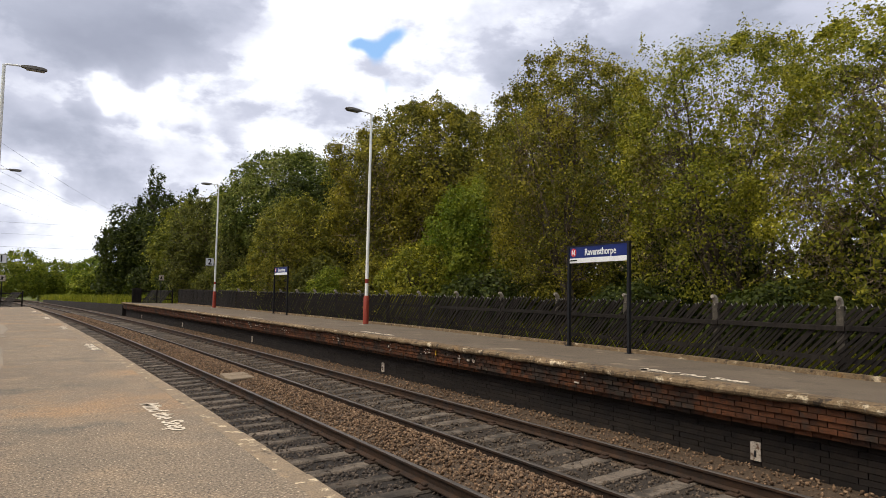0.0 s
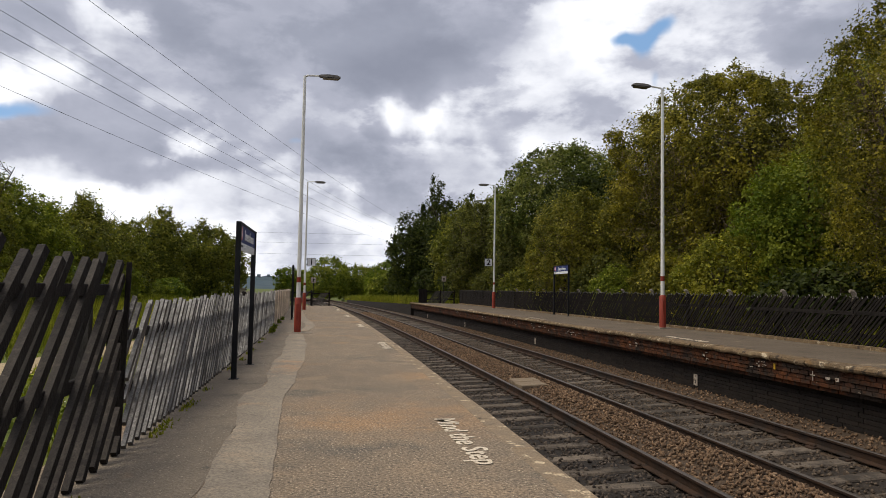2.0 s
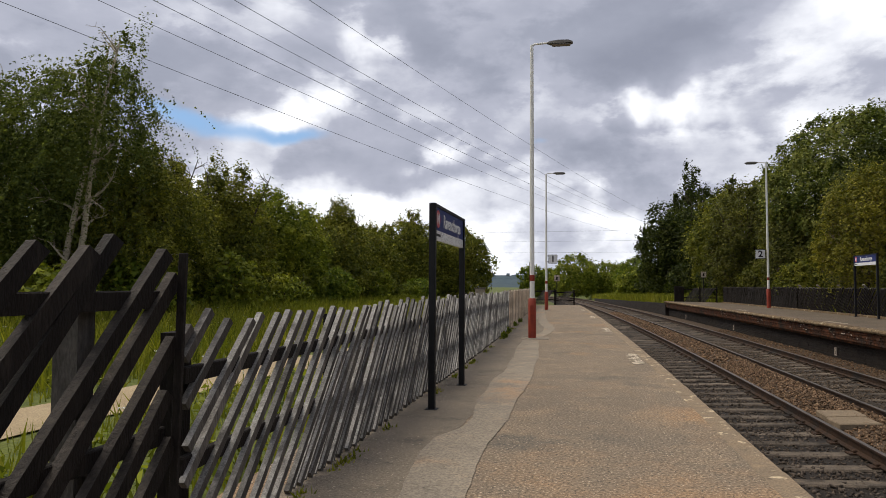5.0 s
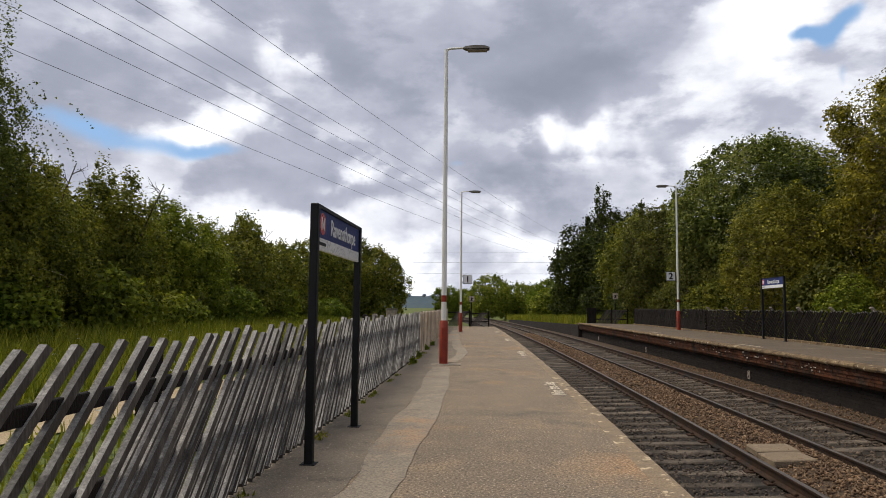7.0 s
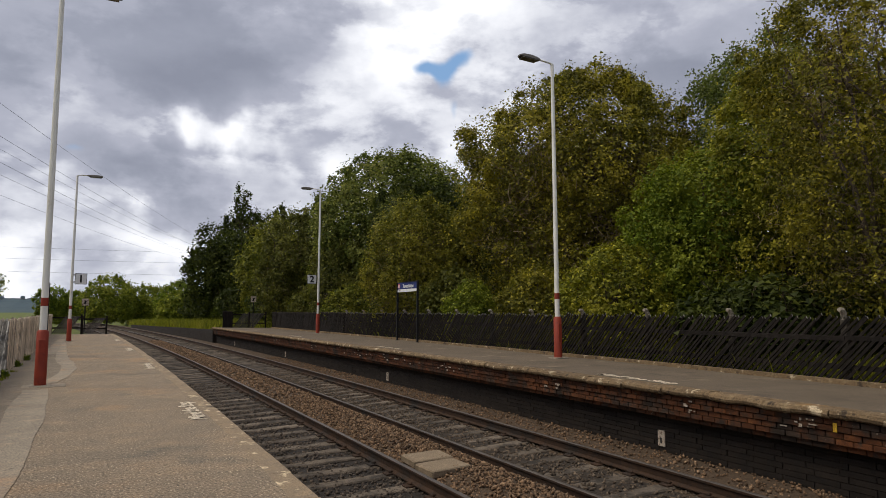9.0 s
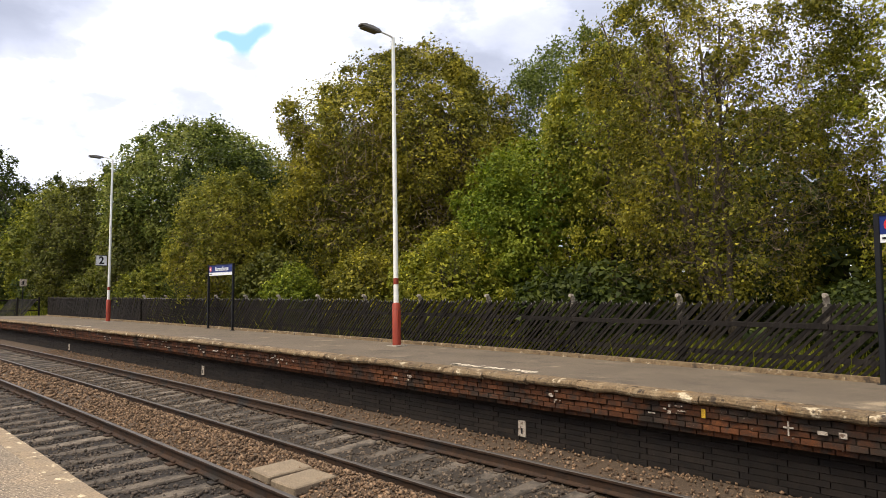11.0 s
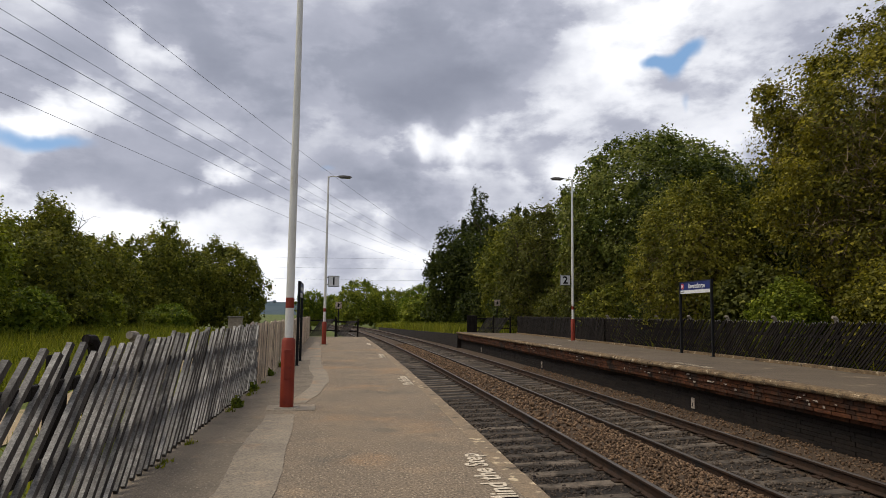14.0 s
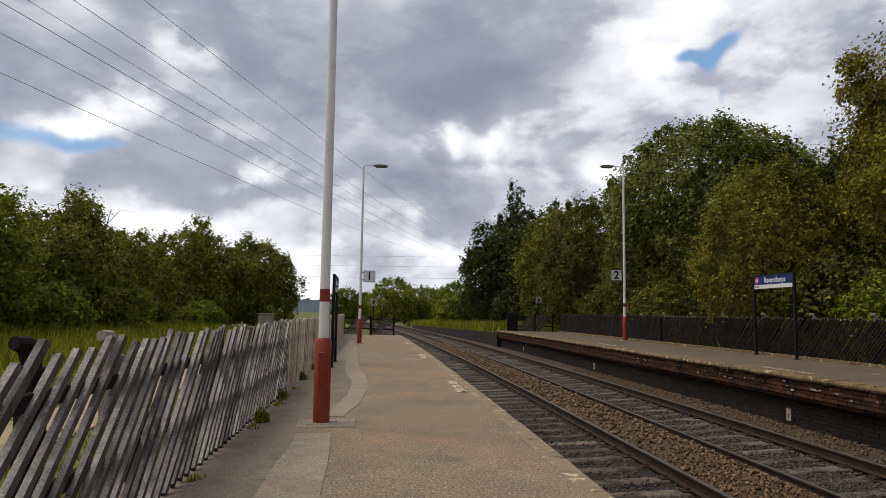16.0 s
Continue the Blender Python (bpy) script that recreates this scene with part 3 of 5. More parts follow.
# ---- tracks ----
def bed_height(u):
    return ease([(2.3, -0.95), (3.0, -0.91), (3.4, -0.90), (4.7, -0.872), (5.0, -0.79), (5.4, -0.69), (5.9, -0.70), (6.15, -0.80), (6.45, -0.93), (7.85, -0.885), (8.15, -0.80), (8.9, -0.76), (9.6, -0.82)], u)


BED = [2.4, 2.9, 3.3, 3.8, 4.3, 4.75, 5.0, 5.2, 5.45, 5.7, 5.95, 6.15, 6.4, 6.9, 7.4, 7.8, 8.1, 8.5, 9.0, 9.5]


def bed(a, b, ya, yb):
    us = [u for u in BED if a <= u <= b]
    return loft(spans(ya, yb, 1.0), lambda y: [(u + bend(y), bed_height(u) + 0.02 * noise.noise((u * 3, y * 2, 0))) for u in us], closed=False)


solid("ballast_bed", bed(2.4, 5.0, -25, 150), [BED_DARK], "oily black stone ballast bed under the near track", kind="structure", smooth=True)
solid("ballast_bed", bed(5.0, 6.15, -25, 150), [BED_BROWN], "rust-brown stone ballast between the two tracks", kind="structure", smooth=True)
solid("ballast_bed", bed(6.15, 7.8, -25, 150), [BED_MID], "grimy grey stone ballast bed under the far track", kind="structure", smooth=True)
solid("ballast_bed", bed(7.8, 9.5, -25, 150), [BED_BROWN], "brown ballast strip at the foot of the far platform", kind="structure", smooth=True)

PROFILE = [(-0.07, -0.165), (0.07, -0.165), (0.07, -0.150), (0.012, -0.128), (0.012, -0.045), (0.034, -0.034), (0.035, -0.006), (0.024, 0.0), (-0.024, 0.0), (-0.035, -0.006), (-0.034, -0.034), (-0.012, -0.045), (-0.012, -0.128), (-0.07, -0.150)]


def sleeper_mesh():
    return Geo().box(-1.28, 1.28, -0.125, 0.125, -0.14, 0.0, bevel=0.02).mesh("sleeper", [SLEEPER])


def chair_mesh():
    g = Geo().box(-0.16, 0.16, -0.085, 0.085, -0.005, 0.022, bevel=0.008)
    g.box(0.04, 0.10, -0.05, 0.05, 0.022, 0.055, bevel=0.012)
    g.box(-0.10, -0.04, -0.05, 0.05, 0.022, 0.055, bevel=0.012)
    return g.mesh("rail_chair", [RUST])


SLEEPER_MESH, CHAIR_MESH = sleeper_mesh(), chair_mesh()
for left, right, label in (("d", "a", "near running line with worn steel rails on grimy sleepers"), ("b", "c", "far running line with worn steel rails on weathered sleepers")):
    track = thing("railway_track", (0, 0, 0), label, "railway track", "running lines")
    (xl, zl), (xr, zr) = RAILS[left], RAILS[right]
    for x, z in ((xl, zl), (xr, zr)):
        g = loft(spans(-25, 60, 1.5) + spans(63, 150, 3), lambda y: [(x + px + bend(y), z + pz) for px, pz in PROFILE], slots=[0, 0, 0, 0, 0, 0, 1, 1, 1, 0, 0, 0, 0, 0])
        part("rail", g, [RUST, STEEL], track)
    tilt = math.degrees(math.atan2(zr - zl, xr - xl))
    y = -8.0
    while y < 130:
        step = 0.68 if y < 75 else 1.36
        m = pose((xl + xr) / 2 + bend(y), y, (zl + zr) / 2 - 0.18 + random.uniform(-0.014, 0.006), 0, -tilt, math.degrees(0.001 * (y - 27)) + random.uniform(-1.2, 1.2))
        s = part("sleeper", SLEEPER_MESH, None, track, at=m)
        if y < 42:
            for x in (xl, xr):
                part("rail_chair", CHAIR_MESH, None, s, at=pose(x - (xl + xr) / 2, 0, 0.004, 0, 0, 0))
        y += step + random.uniform(-0.03, 0.03)


def stones(n, us, ya, yb, size, lift, seed, power=1.0):
    """Loose angular stones on the bed."""
    rng = np.random.default_rng(seed)
    u = rng.uniform(us[0], us[1], n)
    y = ya + (yb - ya) * rng.uniform(0, 1, n) ** power
    z = np.array([bed_height(a) for a in np.linspace(us[0], us[1], 60)])
    z = np.interp(u, np.linspace(us[0], us[1], 60), z) + rng.uniform(-0.012, lift, n)
    base = np.array([(1, 0, 0), (-1, 0, 0), (0, 1, 0), (0, -1, 0), (0, 0, 1), (0, 0, -1)], float)
    v = base[None] * rng.uniform(0.45, 1.15, (n, 6, 1)) + rng.uniform(-0.28, 0.28, (n, 6, 3))
    v *= (size * rng.uniform(0.6, 1.35, (n, 1, 1))) * rng.uniform(0.6, 1.1, (n, 1, 3))
    q = rng.normal(size=(n, 3, 3))
    q, _ = np.linalg.qr(q)
    v = np.einsum("nij,nkj->nki", q, v)
    v += np.stack([u - 0.0005 * (y - 27) ** 2, y, z], 1)[:, None]
    f = np.array([(0, 2, 4), (2, 1, 4), (1, 3, 4), (3, 0, 4), (2, 0, 5), (1, 2, 5), (3, 1, 5), (0, 3, 5)])
    faces = (f[None] + 6 * np.arange(n)[:, None, None]).reshape(-1, 3)
    return v.reshape(-1, 3), faces


def array_mesh(name, verts, faces, mat):
    """A mesh from arrays of vertices and equal-sided faces."""
    me = bpy.data.meshes.new(name)
    k = faces.shape[1]
    me.vertices.add(len(verts))
    me.vertices.foreach_set("co", np.ascontiguousarray(verts, np.float32).ravel())
    me.loops.add(faces.size)
    me.loops.foreach_set("vertex_index", np.ascontiguousarray(faces, np.int32).ravel())
    me.polygons.add(len(faces))
    me.polygons.foreach_set("loop_start", np.arange(0, faces.size, k, dtype=np.int32))
    me.materials.append(mat)
    me.update(calc_edges=True)
    return me


for n, us, ya, yb, size, lift, mat, label in (
        (16000, (5.0, 6.2), -3, 24, 0.036, 0.03, STONE_BROWN, "loose rust-brown ballast stones between the tracks"),
        (5000, (5.0, 6.2), 24, 60, 0.055, 0.04, STONE_BROWN, "loose rust-brown ballast stones between the tracks"),
        (15000, (2.8, 5.0), 1, 30, 0.036, 0.02, STONE_DARK, "loose oily dark ballast stones on the near track"),
        (12000, (6.2, 8.0), -1, 34, 0.038, 0.02, STONE_MID, "loose grimy ballast stones on the far track"),
        (6000, (8.0, 9.2), 0, 40, 0.032, 0.03, STONE_BROWN, "loose brown ballast stones by the far platform wall")):
    solid("ballast_stones", array_mesh("ballast_stones", *stones(n, us, ya, yb, size, lift, int(ya * 7 + us[0] * 10) + 50), mat), [], label, "ballast", "stuff")

for x, y, turn in ((5.22, 15.22, 4), (5.28, 15.84, -2)):
    solid("concrete_slab", Geo().box(-0.31, 0.31, -0.25, 0.25, -0.09, 0.0, bevel=0.015), [SLAB], "pale concrete slab laid on the brown ballast between the tracks", "slab", at=pose(x, y, -0.645, 1, -2, turn), group="cable route slabs")


# ---- station furniture ----
def lamp_post(x, y, z, height, side, plate=""):
    """A tapered post, red below, with one lantern on an arm towards the track."""
    post = thing("lamp_post", (x, y, z), "white lamp post with red base and band, one grey lantern", "lamp post", "platform lamps")
    part("base_plate", Geo().box(-0.19, 0.19, -0.19, 0.19, -0.02, 0.025, bevel=0.01), [CONCRETE_POST], post)
    base = Geo().tube([(0, 0, 0.0), (0, 0, 1.04), (0, 0, 1.08)], [0.105, 0.105, 0.075], 20)
    b = part("base", base, [POLE_RED], post, "dull red base section", smooth=True)
    part("access_door", Geo().box(-0.05, 0.05, -0.112, -0.095, 0.45, 0.9, bevel=0.006), [POLE_RED], b)
    part("shaft", Geo().tube([(0, 0, 1.06), (0, 0, 1.55), (0, 0, 4.5), (0, 0, height)], [0.066, 0.064, 0.056, 0.044], 16), [POLE_WHITE], post, "white tapered shaft", smooth=True)
    part("band", Geo().tube([(0, 0, 1.54), (0, 0, 1.70)], [0.0665, 0.0662], 16), [POLE_RED], post, "red painted band", smooth=True)
    part("arm", Geo().tube([(0, 0, height - 0.12), (side * 0.01, 0, height - 0.02), (side * 0.08, 0, height + 0.015), (side * 0.55, 0, height + 0.04)], [0.035, 0.033, 0.028, 0.025], 10), [POLE_WHITE], post, smooth=True)
    g = Geo()
    vs, fs = [], []
    for px, w, h0, h1 in ((0.42, 0.05, 0.0, 0.05), (0.5, 0.085, -0.02, 0.075), (0.72, 0.115, -0.03, 0.09), (0.98, 0.115, -0.03, 0.08), (1.10, 0.08, -0.015, 0.045)):
        vs += [(side * px, -w, h0 + 0.02), (side * px, w, h0 + 0.02), (side * px, w * 0.75, h1), (side * px, -w * 0.75, h1)]
    for i in range(4):
        fs += [(4 * i + k, 4 * i + (k + 1) % 4, 4 * i + 4 + (k + 1) % 4, 4 * i + 4 + k) for k in range(4)]
    fs += [(0, 1, 2, 3), (16, 17, 18, 19)]
    g.add([(a, b2, c + height - 0.01) for a, b2, c in vs], fs)
    lantern = part("lantern", g, [LAMP_GREY], post, "grey lantern housing", smooth=True)
    part("lens", Geo().box(min(side * 0.55, side * 1.04), max(side * 0.55, side * 1.04), -0.1, 0.1, height - 0.05, height - 0.025, bevel=0.01), [LAMP_GLASS], lantern)
    if plate:
        s = 0.26
        cx = side * (0.12 + s)
        p = part("number_plate", Geo().box(cx - s, cx + s, -0.012, 0.012, 2.72, 2.72 + 2 * s, bevel=0.01), [SIGN_WHITE], post, "white plate with a black number")
        for a, b2, c, d in ((cx - s, cx + s, 2.72, 2.745), (cx - s, cx + s, 3.215, 3.24), (cx - s, cx - s + 0.025, 2.745, 3.215), (cx + s - 0.025, cx + s, 2.745, 3.215)):
            part("border", Geo().box(a + 0.004, b2 - 0.004, -0.017, -0.0125, c, d), [SIGN_BLACK], p)
        part("number", text_mesh(plate, 0.5, SIGN_BLACK, 0.002, 0.012), None, p, "black number", at=pose(cx, -0.018, 2.72 + s - 0.01, 90, 0, 0))
        for z2 in (2.80, 3.14):
            part("bracket", Geo().box(min(0, side * 0.2), max(0, side * 0.2), 0.013, 0.04, z2, z2 + 0.05), [SIGN_BLACK], p)
    return post


lamp_post(0.0, 22.0, 0.0, 8.0, 1)
lamp_post(-0.05, 43.6, 0.0, 8.0, 1, "1")
leaning = lamp_post(11.62, 21.05, deck_height(11.62, 21.05), 8.1, -1)
leaning.matrix_basis = leaning.matrix_basis @ pose(0, 0, 0, -3.5, 2.0, 0)
lamp_post(12.0, 43.3, deck_height(12.0, 43.3), 8.03, -1, "2")
solid("lamp_footing", Geo().box(-0.32, 0.42, -0.3, 0.3, -0.05, 0.014, bevel=0.01), [CONCRETE_PATCH], "pale square concrete footing round the lamp post", "footing", at=pose(0.02, 22.0, 0, 0, 0, 2))


def station_sign(ax, ay, bx, by, z, top, face):
    """Two black posts with a blue and white name board. a is the end with the badge; face: 1 looks to +x, -1 to -x."""
    a, b = Vector((ax, ay, 0)), Vector((bx, by, 0))
    length = (b - a).length
    mid = (a + b) / 2
    # local x runs from a to b, local -y is the face
    sign = thing("station_sign", (mid.x, mid.y, z), "blue and white station name board on two black posts", "station sign", "station name signs", turn=math.degrees(math.atan2(b.y - a.y, b.x - a.x)))
    h = length / 2
    for x in (-h, h):
        p = part("post", Geo().box(x - 0.038, x + 0.038, -0.038, 0.038, -0.03, top, bevel=0.008), [SIGN_BLACK], sign)
        part("post_foot", Geo().box(x - 0.07, x + 0.07, -0.07, 0.07, -0.02, 0.012, bevel=0.004), [SIGN_BLACK], p)
    part("top_rail", Geo().box(-h + 0.04, h - 0.04, -0.03, 0.03, top - 0.035, top), [SIGN_BLACK], sign)
    board = part("board", Geo().box(-h + 0.039, h - 0.039, -0.018, 0.018, top - 0.305, top - 0.036), [SIGN_BLUE], sign, "navy blue name panel")
    strip = part("lower_strip", Geo().box(-h + 0.039, h - 0.039, -0.018, 0.018, top - 0.42, top - 0.306), [SIGN_WHITE], sign, "white strip under the name")
    r = 0.105
    cx, cz = -h + 0.2, top - 0.168
    disc = [(cx + r * math.cos(k * math.tau / 24), cz + r * math.sin(k * math.tau / 24)) for k in range(24)]
    g = Geo().add([(x, -0.0225, z2) for x, z2 in disc] + [(x, -0.0185, z2) for x, z2 in disc], [tuple(range(24))] + [(k, (k + 1) % 24, 24 + (k + 1) % 24, 24 + k) for k in range(24)])
    badge = part("badge", g, [SIGN_RED], board, "red round badge")
    g = Geo()
    for x in (-0.06, 0.035):
        g.box(cx + x, cx + x + 0.025, -0.0265, -0.0226, cz - 0.06, cz + 0.06)
    g.add([(cx + x, -0.0262, cz + z2) for x, z2 in ((-0.035, 0.06), (0.0, -0.008), (0.035, 0.06), (0.035, 0.02), (0.0, -0.048), (-0.035, 0.02))], [(0, 1, 4, 5), (1, 2, 3, 4)])
    part("badge_shape", g, [SIGN_WHITE], board)
    part("small_bar", Geo().box(cx - 0.13, cx + 0.13, -0.0225, -0.0185, top - 0.375, top - 0.345), [SIGN_BLACK], strip, "dark bar of small print")
    me = text_mesh("Ravensthorpe", 0.205, SIGN_WHITE, 0.002, 0.003)
    wide = max(v.co.x for v in me.vertices) - min(v.co.x for v in me.vertices)
    s = min(1.0, (length - 0.75) / wide)
    w = part("name", me, None, board, "white station name", at=pose(0.12, -0.022, top - 0.178, 90, 0, 0) @ Matrix.Diagonal((s, 1.1, 1, 1)))
    return sign


station_sign(-0.70, 11.30, -0.635, 13.21, 0.0, 2.36, 1)
station_sign(-0.42, 30.6, -0.45, 32.5, 0.0, 2.36, 1)
station_sign(11.88, 10.67, 11.55, 8.50, deck_height(11.9, 10), 2.44, -1)
station_sign(12.43, 33.3, 12.345, 31.13, deck_height(12.4, 33), 2.45, -1)


# ---- painted words and plates ----
def step_words(x, y, z, length, turn, parent, mat):
    """The painted warning, its words in a row."""
    me = text_mesh("Mind the Step", 0.36, mat, 0.0015, 0.006)
    wide = max(v.co.x for v in me.vertices) - min(v.co.x for v in me.vertices)
    part("painted_words", me, None, parent, "white painted words along the edge", at=pose(x, y, z, 0, 0, turn) @ Matrix.Diagonal((length / wide, 0.88, 1, 1)))


for y, turn, back in ((6.98, -90, 0.56), (17.4, 90, 0.36), (26.3, 90, 0.36), (35.2, 90, 0.36), (44.5, 90, 0.36)):
    step_words(edge_left(y) - back, y, 0.006, 1.9, turn, platform_left, PAINT_WHITE)
for y in (5.1, 15.8, 27.0, 38.0):
    step_words(edge_right(y) + 0.56, y, RIGHT_Z + 0.004, 1.9, -90, platform_right, PAINT_WHITE if y < 20 else PAINT_FADED)

for y in (3.9, 15.0, 26.6, 39.0, 51.0):
    x = edge_right(y) + 0.363
    p = solid("marker_plate", Geo().box(-0.012, 0.012, -0.075, 0.075, -0.125, 0.125, bevel=0.006), [FLAKES], "small white enamel marker plate on the near-black platform wall", "marker plate", at=pose(x - 0.02, y, -0.57, 0, 0, 0), group="wall marker plates")
    part("symbol", Geo().box(-0.017, -0.0125, -0.016, 0.016, -0.08, 0.01), [SIGN_BLACK], p, "black stroke")


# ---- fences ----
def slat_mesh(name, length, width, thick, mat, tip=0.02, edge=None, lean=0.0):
    """A sawn pale with a chamfered top, standing along z from its foot; the edge that faces the sky is coloured paler,
    for wear and for skylight.
    """
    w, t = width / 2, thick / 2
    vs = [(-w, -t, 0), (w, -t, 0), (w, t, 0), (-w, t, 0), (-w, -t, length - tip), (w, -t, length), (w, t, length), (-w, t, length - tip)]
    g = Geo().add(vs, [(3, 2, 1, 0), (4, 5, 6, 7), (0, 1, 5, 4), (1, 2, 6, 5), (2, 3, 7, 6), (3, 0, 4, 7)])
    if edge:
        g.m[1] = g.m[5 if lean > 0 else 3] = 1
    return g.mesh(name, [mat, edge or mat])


def fence(label, line, ya, yb, zf, height, spacing, lean, side, mats, rails, post_step, post_geo, post_mat, limit=300, width=0.075, rail_mat=None, group="platform fences", post_label="", jitter=1.0, edge=None, thick=0.024, infill=None):
    """Leaning pales on two rails. line(y): the pales' x; side: where the rails and posts stand (-1: at smaller x); lean: degrees by which tops go to +y."""
    run = thing("fence", (line(ya), ya, zf(ya)), label, "fence", group)
    base = Vector((line(ya), ya, zf(ya)))
    long = (height) / math.cos(radians(lean))
    kinds = [slat_mesh("slat", long * k, width * w, thick, m, 0.02, edge, lean) for k, w, m in ((1.0, 1.0, mats[0]), (0.985, 0.95, mats[1 % len(mats)]), (1.02, 1.05, mats[2 % len(mats)]), (1.01, 0.9, mats[0]))]
    drift = math.tan(radians(lean)) * height
    short = slat_mesh("slat", infill[2] / math.cos(radians(lean)), width * 0.42, thick * 0.5, mats[0], 0.02, edge, lean) if infill else None
    y, count, rest = ya + 0.04 - max(drift, 0), 0, Geo()
    while y < yb - 0.03 - min(drift, 0):
        room = (yb - y if drift > 0 else y - ya) / abs(drift)
        late = max(0.0, (ya - y if drift > 0 else y - yb) / abs(drift))
        m = Matrix.Translation((line(y) - base.x, y - base.y, zf(y) - base.z + 0.02 + random.uniform(-0.015, 0.015)))
        m = m @ pose(0, 0, 0, -lean + random.uniform(-1.3, 1.3) * jitter, 0, 0) @ pose(0, 0, 0, random.uniform(-0.5, 0.5) * jitter, random.uniform(-0.8, 0.8) * jitter, 90 + random.uniform(-4, 4) * jitter)
        if room < 1 or late:
            m = m @ Matrix.Translation((0, 0, long * min(late, 0.93))) @ Matrix.Diagonal((1, 1, max(min(room, 1) - late, 0.07), 1))
        me = random.choice(kinds)
        if count < limit:
            part("slat", me, None, run, at=m)
            if infill and infill[0] < y < infill[1]:
                at = pose(line(y) - base.x, y + spacing * random.uniform(0.42, 0.58) - base.y, zf(y) - base.z + random.uniform(0, 0.03), 0, 0, 0)
                part("slat", short, None, run, at=at @ pose(0, 0, 0, -lean + random.uniform(-1.5, 1.5), 0, 0) @ pose(0, 0, 0, 0, 0, 90))
        else:
            rest.add([m @ v.co for v in me.vertices], [tuple(p.vertices) for p in me.polygons])
            rest.m[-6:] = [p.material_index for p in me.polygons]
        count += 1
        y += spacing * random.uniform(0.92, 1.08)
    if rest.v:
        part("far_slats", rest, [mats[0], edge or mats[0]], run, kind="stuff")
    for z in rails:
        ends = spans(ya, yb, 2.4)
        for a, b in zip(ends[:-1], ends[1:]):
            mid, ang = (a + b) / 2, math.degrees(math.atan2(line(a) - line(b), b - a))
            g = Geo().box(-0.022, 0.022, -(b - a) / 2 + 0.004, (b - a) / 2 - 0.004, -0.042, 0.042, bevel=0.006)
            part("fence_rail", g, [rail_mat or mats[0]], run, at=pose(line(mid) + side * (0.026 + thick / 2) - base.x, mid - base.y, zf(mid) - base.z + z + random.uniform(-0.012, 0.012), 0, 0, ang))
    y = ya + 0.1
    while y < yb + 0.05:
        part("post", post_geo, [post_mat, CONCRETE_POST], run, post_label, at=pose(line(y) + side * (0.108 + thick / 2) - base.x, y - base.y, zf(y) - base.z, random.uniform(-1, 1), random.uniform(-1, 1), random.uniform(-3, 3)))
        y += post_step
    return run


def timber_post(height, pointed=True):
    g = Geo().box(-0.055, 0.055, -0.055, 0.055, -0.2, height)
    if pointed:
        g.add([(-0.055, -0.055, height), (0.055, -0.055, height), (0.055, 0.055, height), (-0.055, 0.055, height), (0, 0, height + 0.07)], [(0, 1, 4), (1, 2, 4), (2, 3, 4), (3, 0, 4)])
    return g


def concrete_post(height):
    """A concrete post with a cranked, rounded head."""
    g = Geo().box(-0.055, 0.055, -0.06, 0.06, -0.2, height - 0.08, bevel=0.01)
    g.tube([(-0.01, 0, height - 0.12), (-0.02, 0, height - 0.02), (-0.06, 0, height + 0.04), (-0.13, 0, height + 0.05)], [0.055, 0.055, 0.05, 0.038], 8, 1)
    return g


level = lambda y: 0.0
fence("black-stained tall timber fence of leaning pales", lambda y: fence_left(y) - 0.02, -20, 6.70, level, 1.57, 0.247, 43.5, -1, [WOOD_DARK], (0.68, 1.335), 2.175, timber_post(1.42, False), WOOD_FACE, thick=0.045, width=0.080, edge=WOOD_WORN_SKYLIT)
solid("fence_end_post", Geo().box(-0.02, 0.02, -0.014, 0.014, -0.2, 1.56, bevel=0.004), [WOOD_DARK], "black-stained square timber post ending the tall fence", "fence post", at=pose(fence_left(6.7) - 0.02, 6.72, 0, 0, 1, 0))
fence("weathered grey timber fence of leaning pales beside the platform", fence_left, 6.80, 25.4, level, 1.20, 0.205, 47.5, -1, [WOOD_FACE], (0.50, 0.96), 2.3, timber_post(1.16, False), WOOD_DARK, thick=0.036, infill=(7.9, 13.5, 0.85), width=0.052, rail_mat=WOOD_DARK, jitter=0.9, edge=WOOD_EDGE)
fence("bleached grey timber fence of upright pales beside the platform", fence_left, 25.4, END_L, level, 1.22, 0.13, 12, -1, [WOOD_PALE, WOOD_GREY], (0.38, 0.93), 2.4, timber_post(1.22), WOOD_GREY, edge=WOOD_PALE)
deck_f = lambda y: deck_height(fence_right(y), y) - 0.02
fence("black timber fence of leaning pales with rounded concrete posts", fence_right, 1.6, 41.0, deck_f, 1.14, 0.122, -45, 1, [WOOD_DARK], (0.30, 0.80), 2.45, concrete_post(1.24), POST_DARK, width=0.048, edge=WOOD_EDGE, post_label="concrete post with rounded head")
fence("black timber fence of leaning pales behind the far platform", fence_right, -20, 1.5, deck_f, 1.14, 0.15, -45, 1, [WOOD_DARK], (0.30, 0.80), 2.45, concrete_post(1.24), POST_DARK, width=0.06, edge=WOOD_WORN_SKYLIT, post_label="concrete post with rounded head")
fence("dark close-boarded timber fence at the end of the far platform", fence_right, 41.2, 56.2, deck_f, 1.15, 0.10, -30, 1, [WOOD_DARK], (0.36, 0.96), 2.4, timber_post(1.1), WOOD_DARK, width=0.08, edge=WOOD_WORN_SKYLIT)

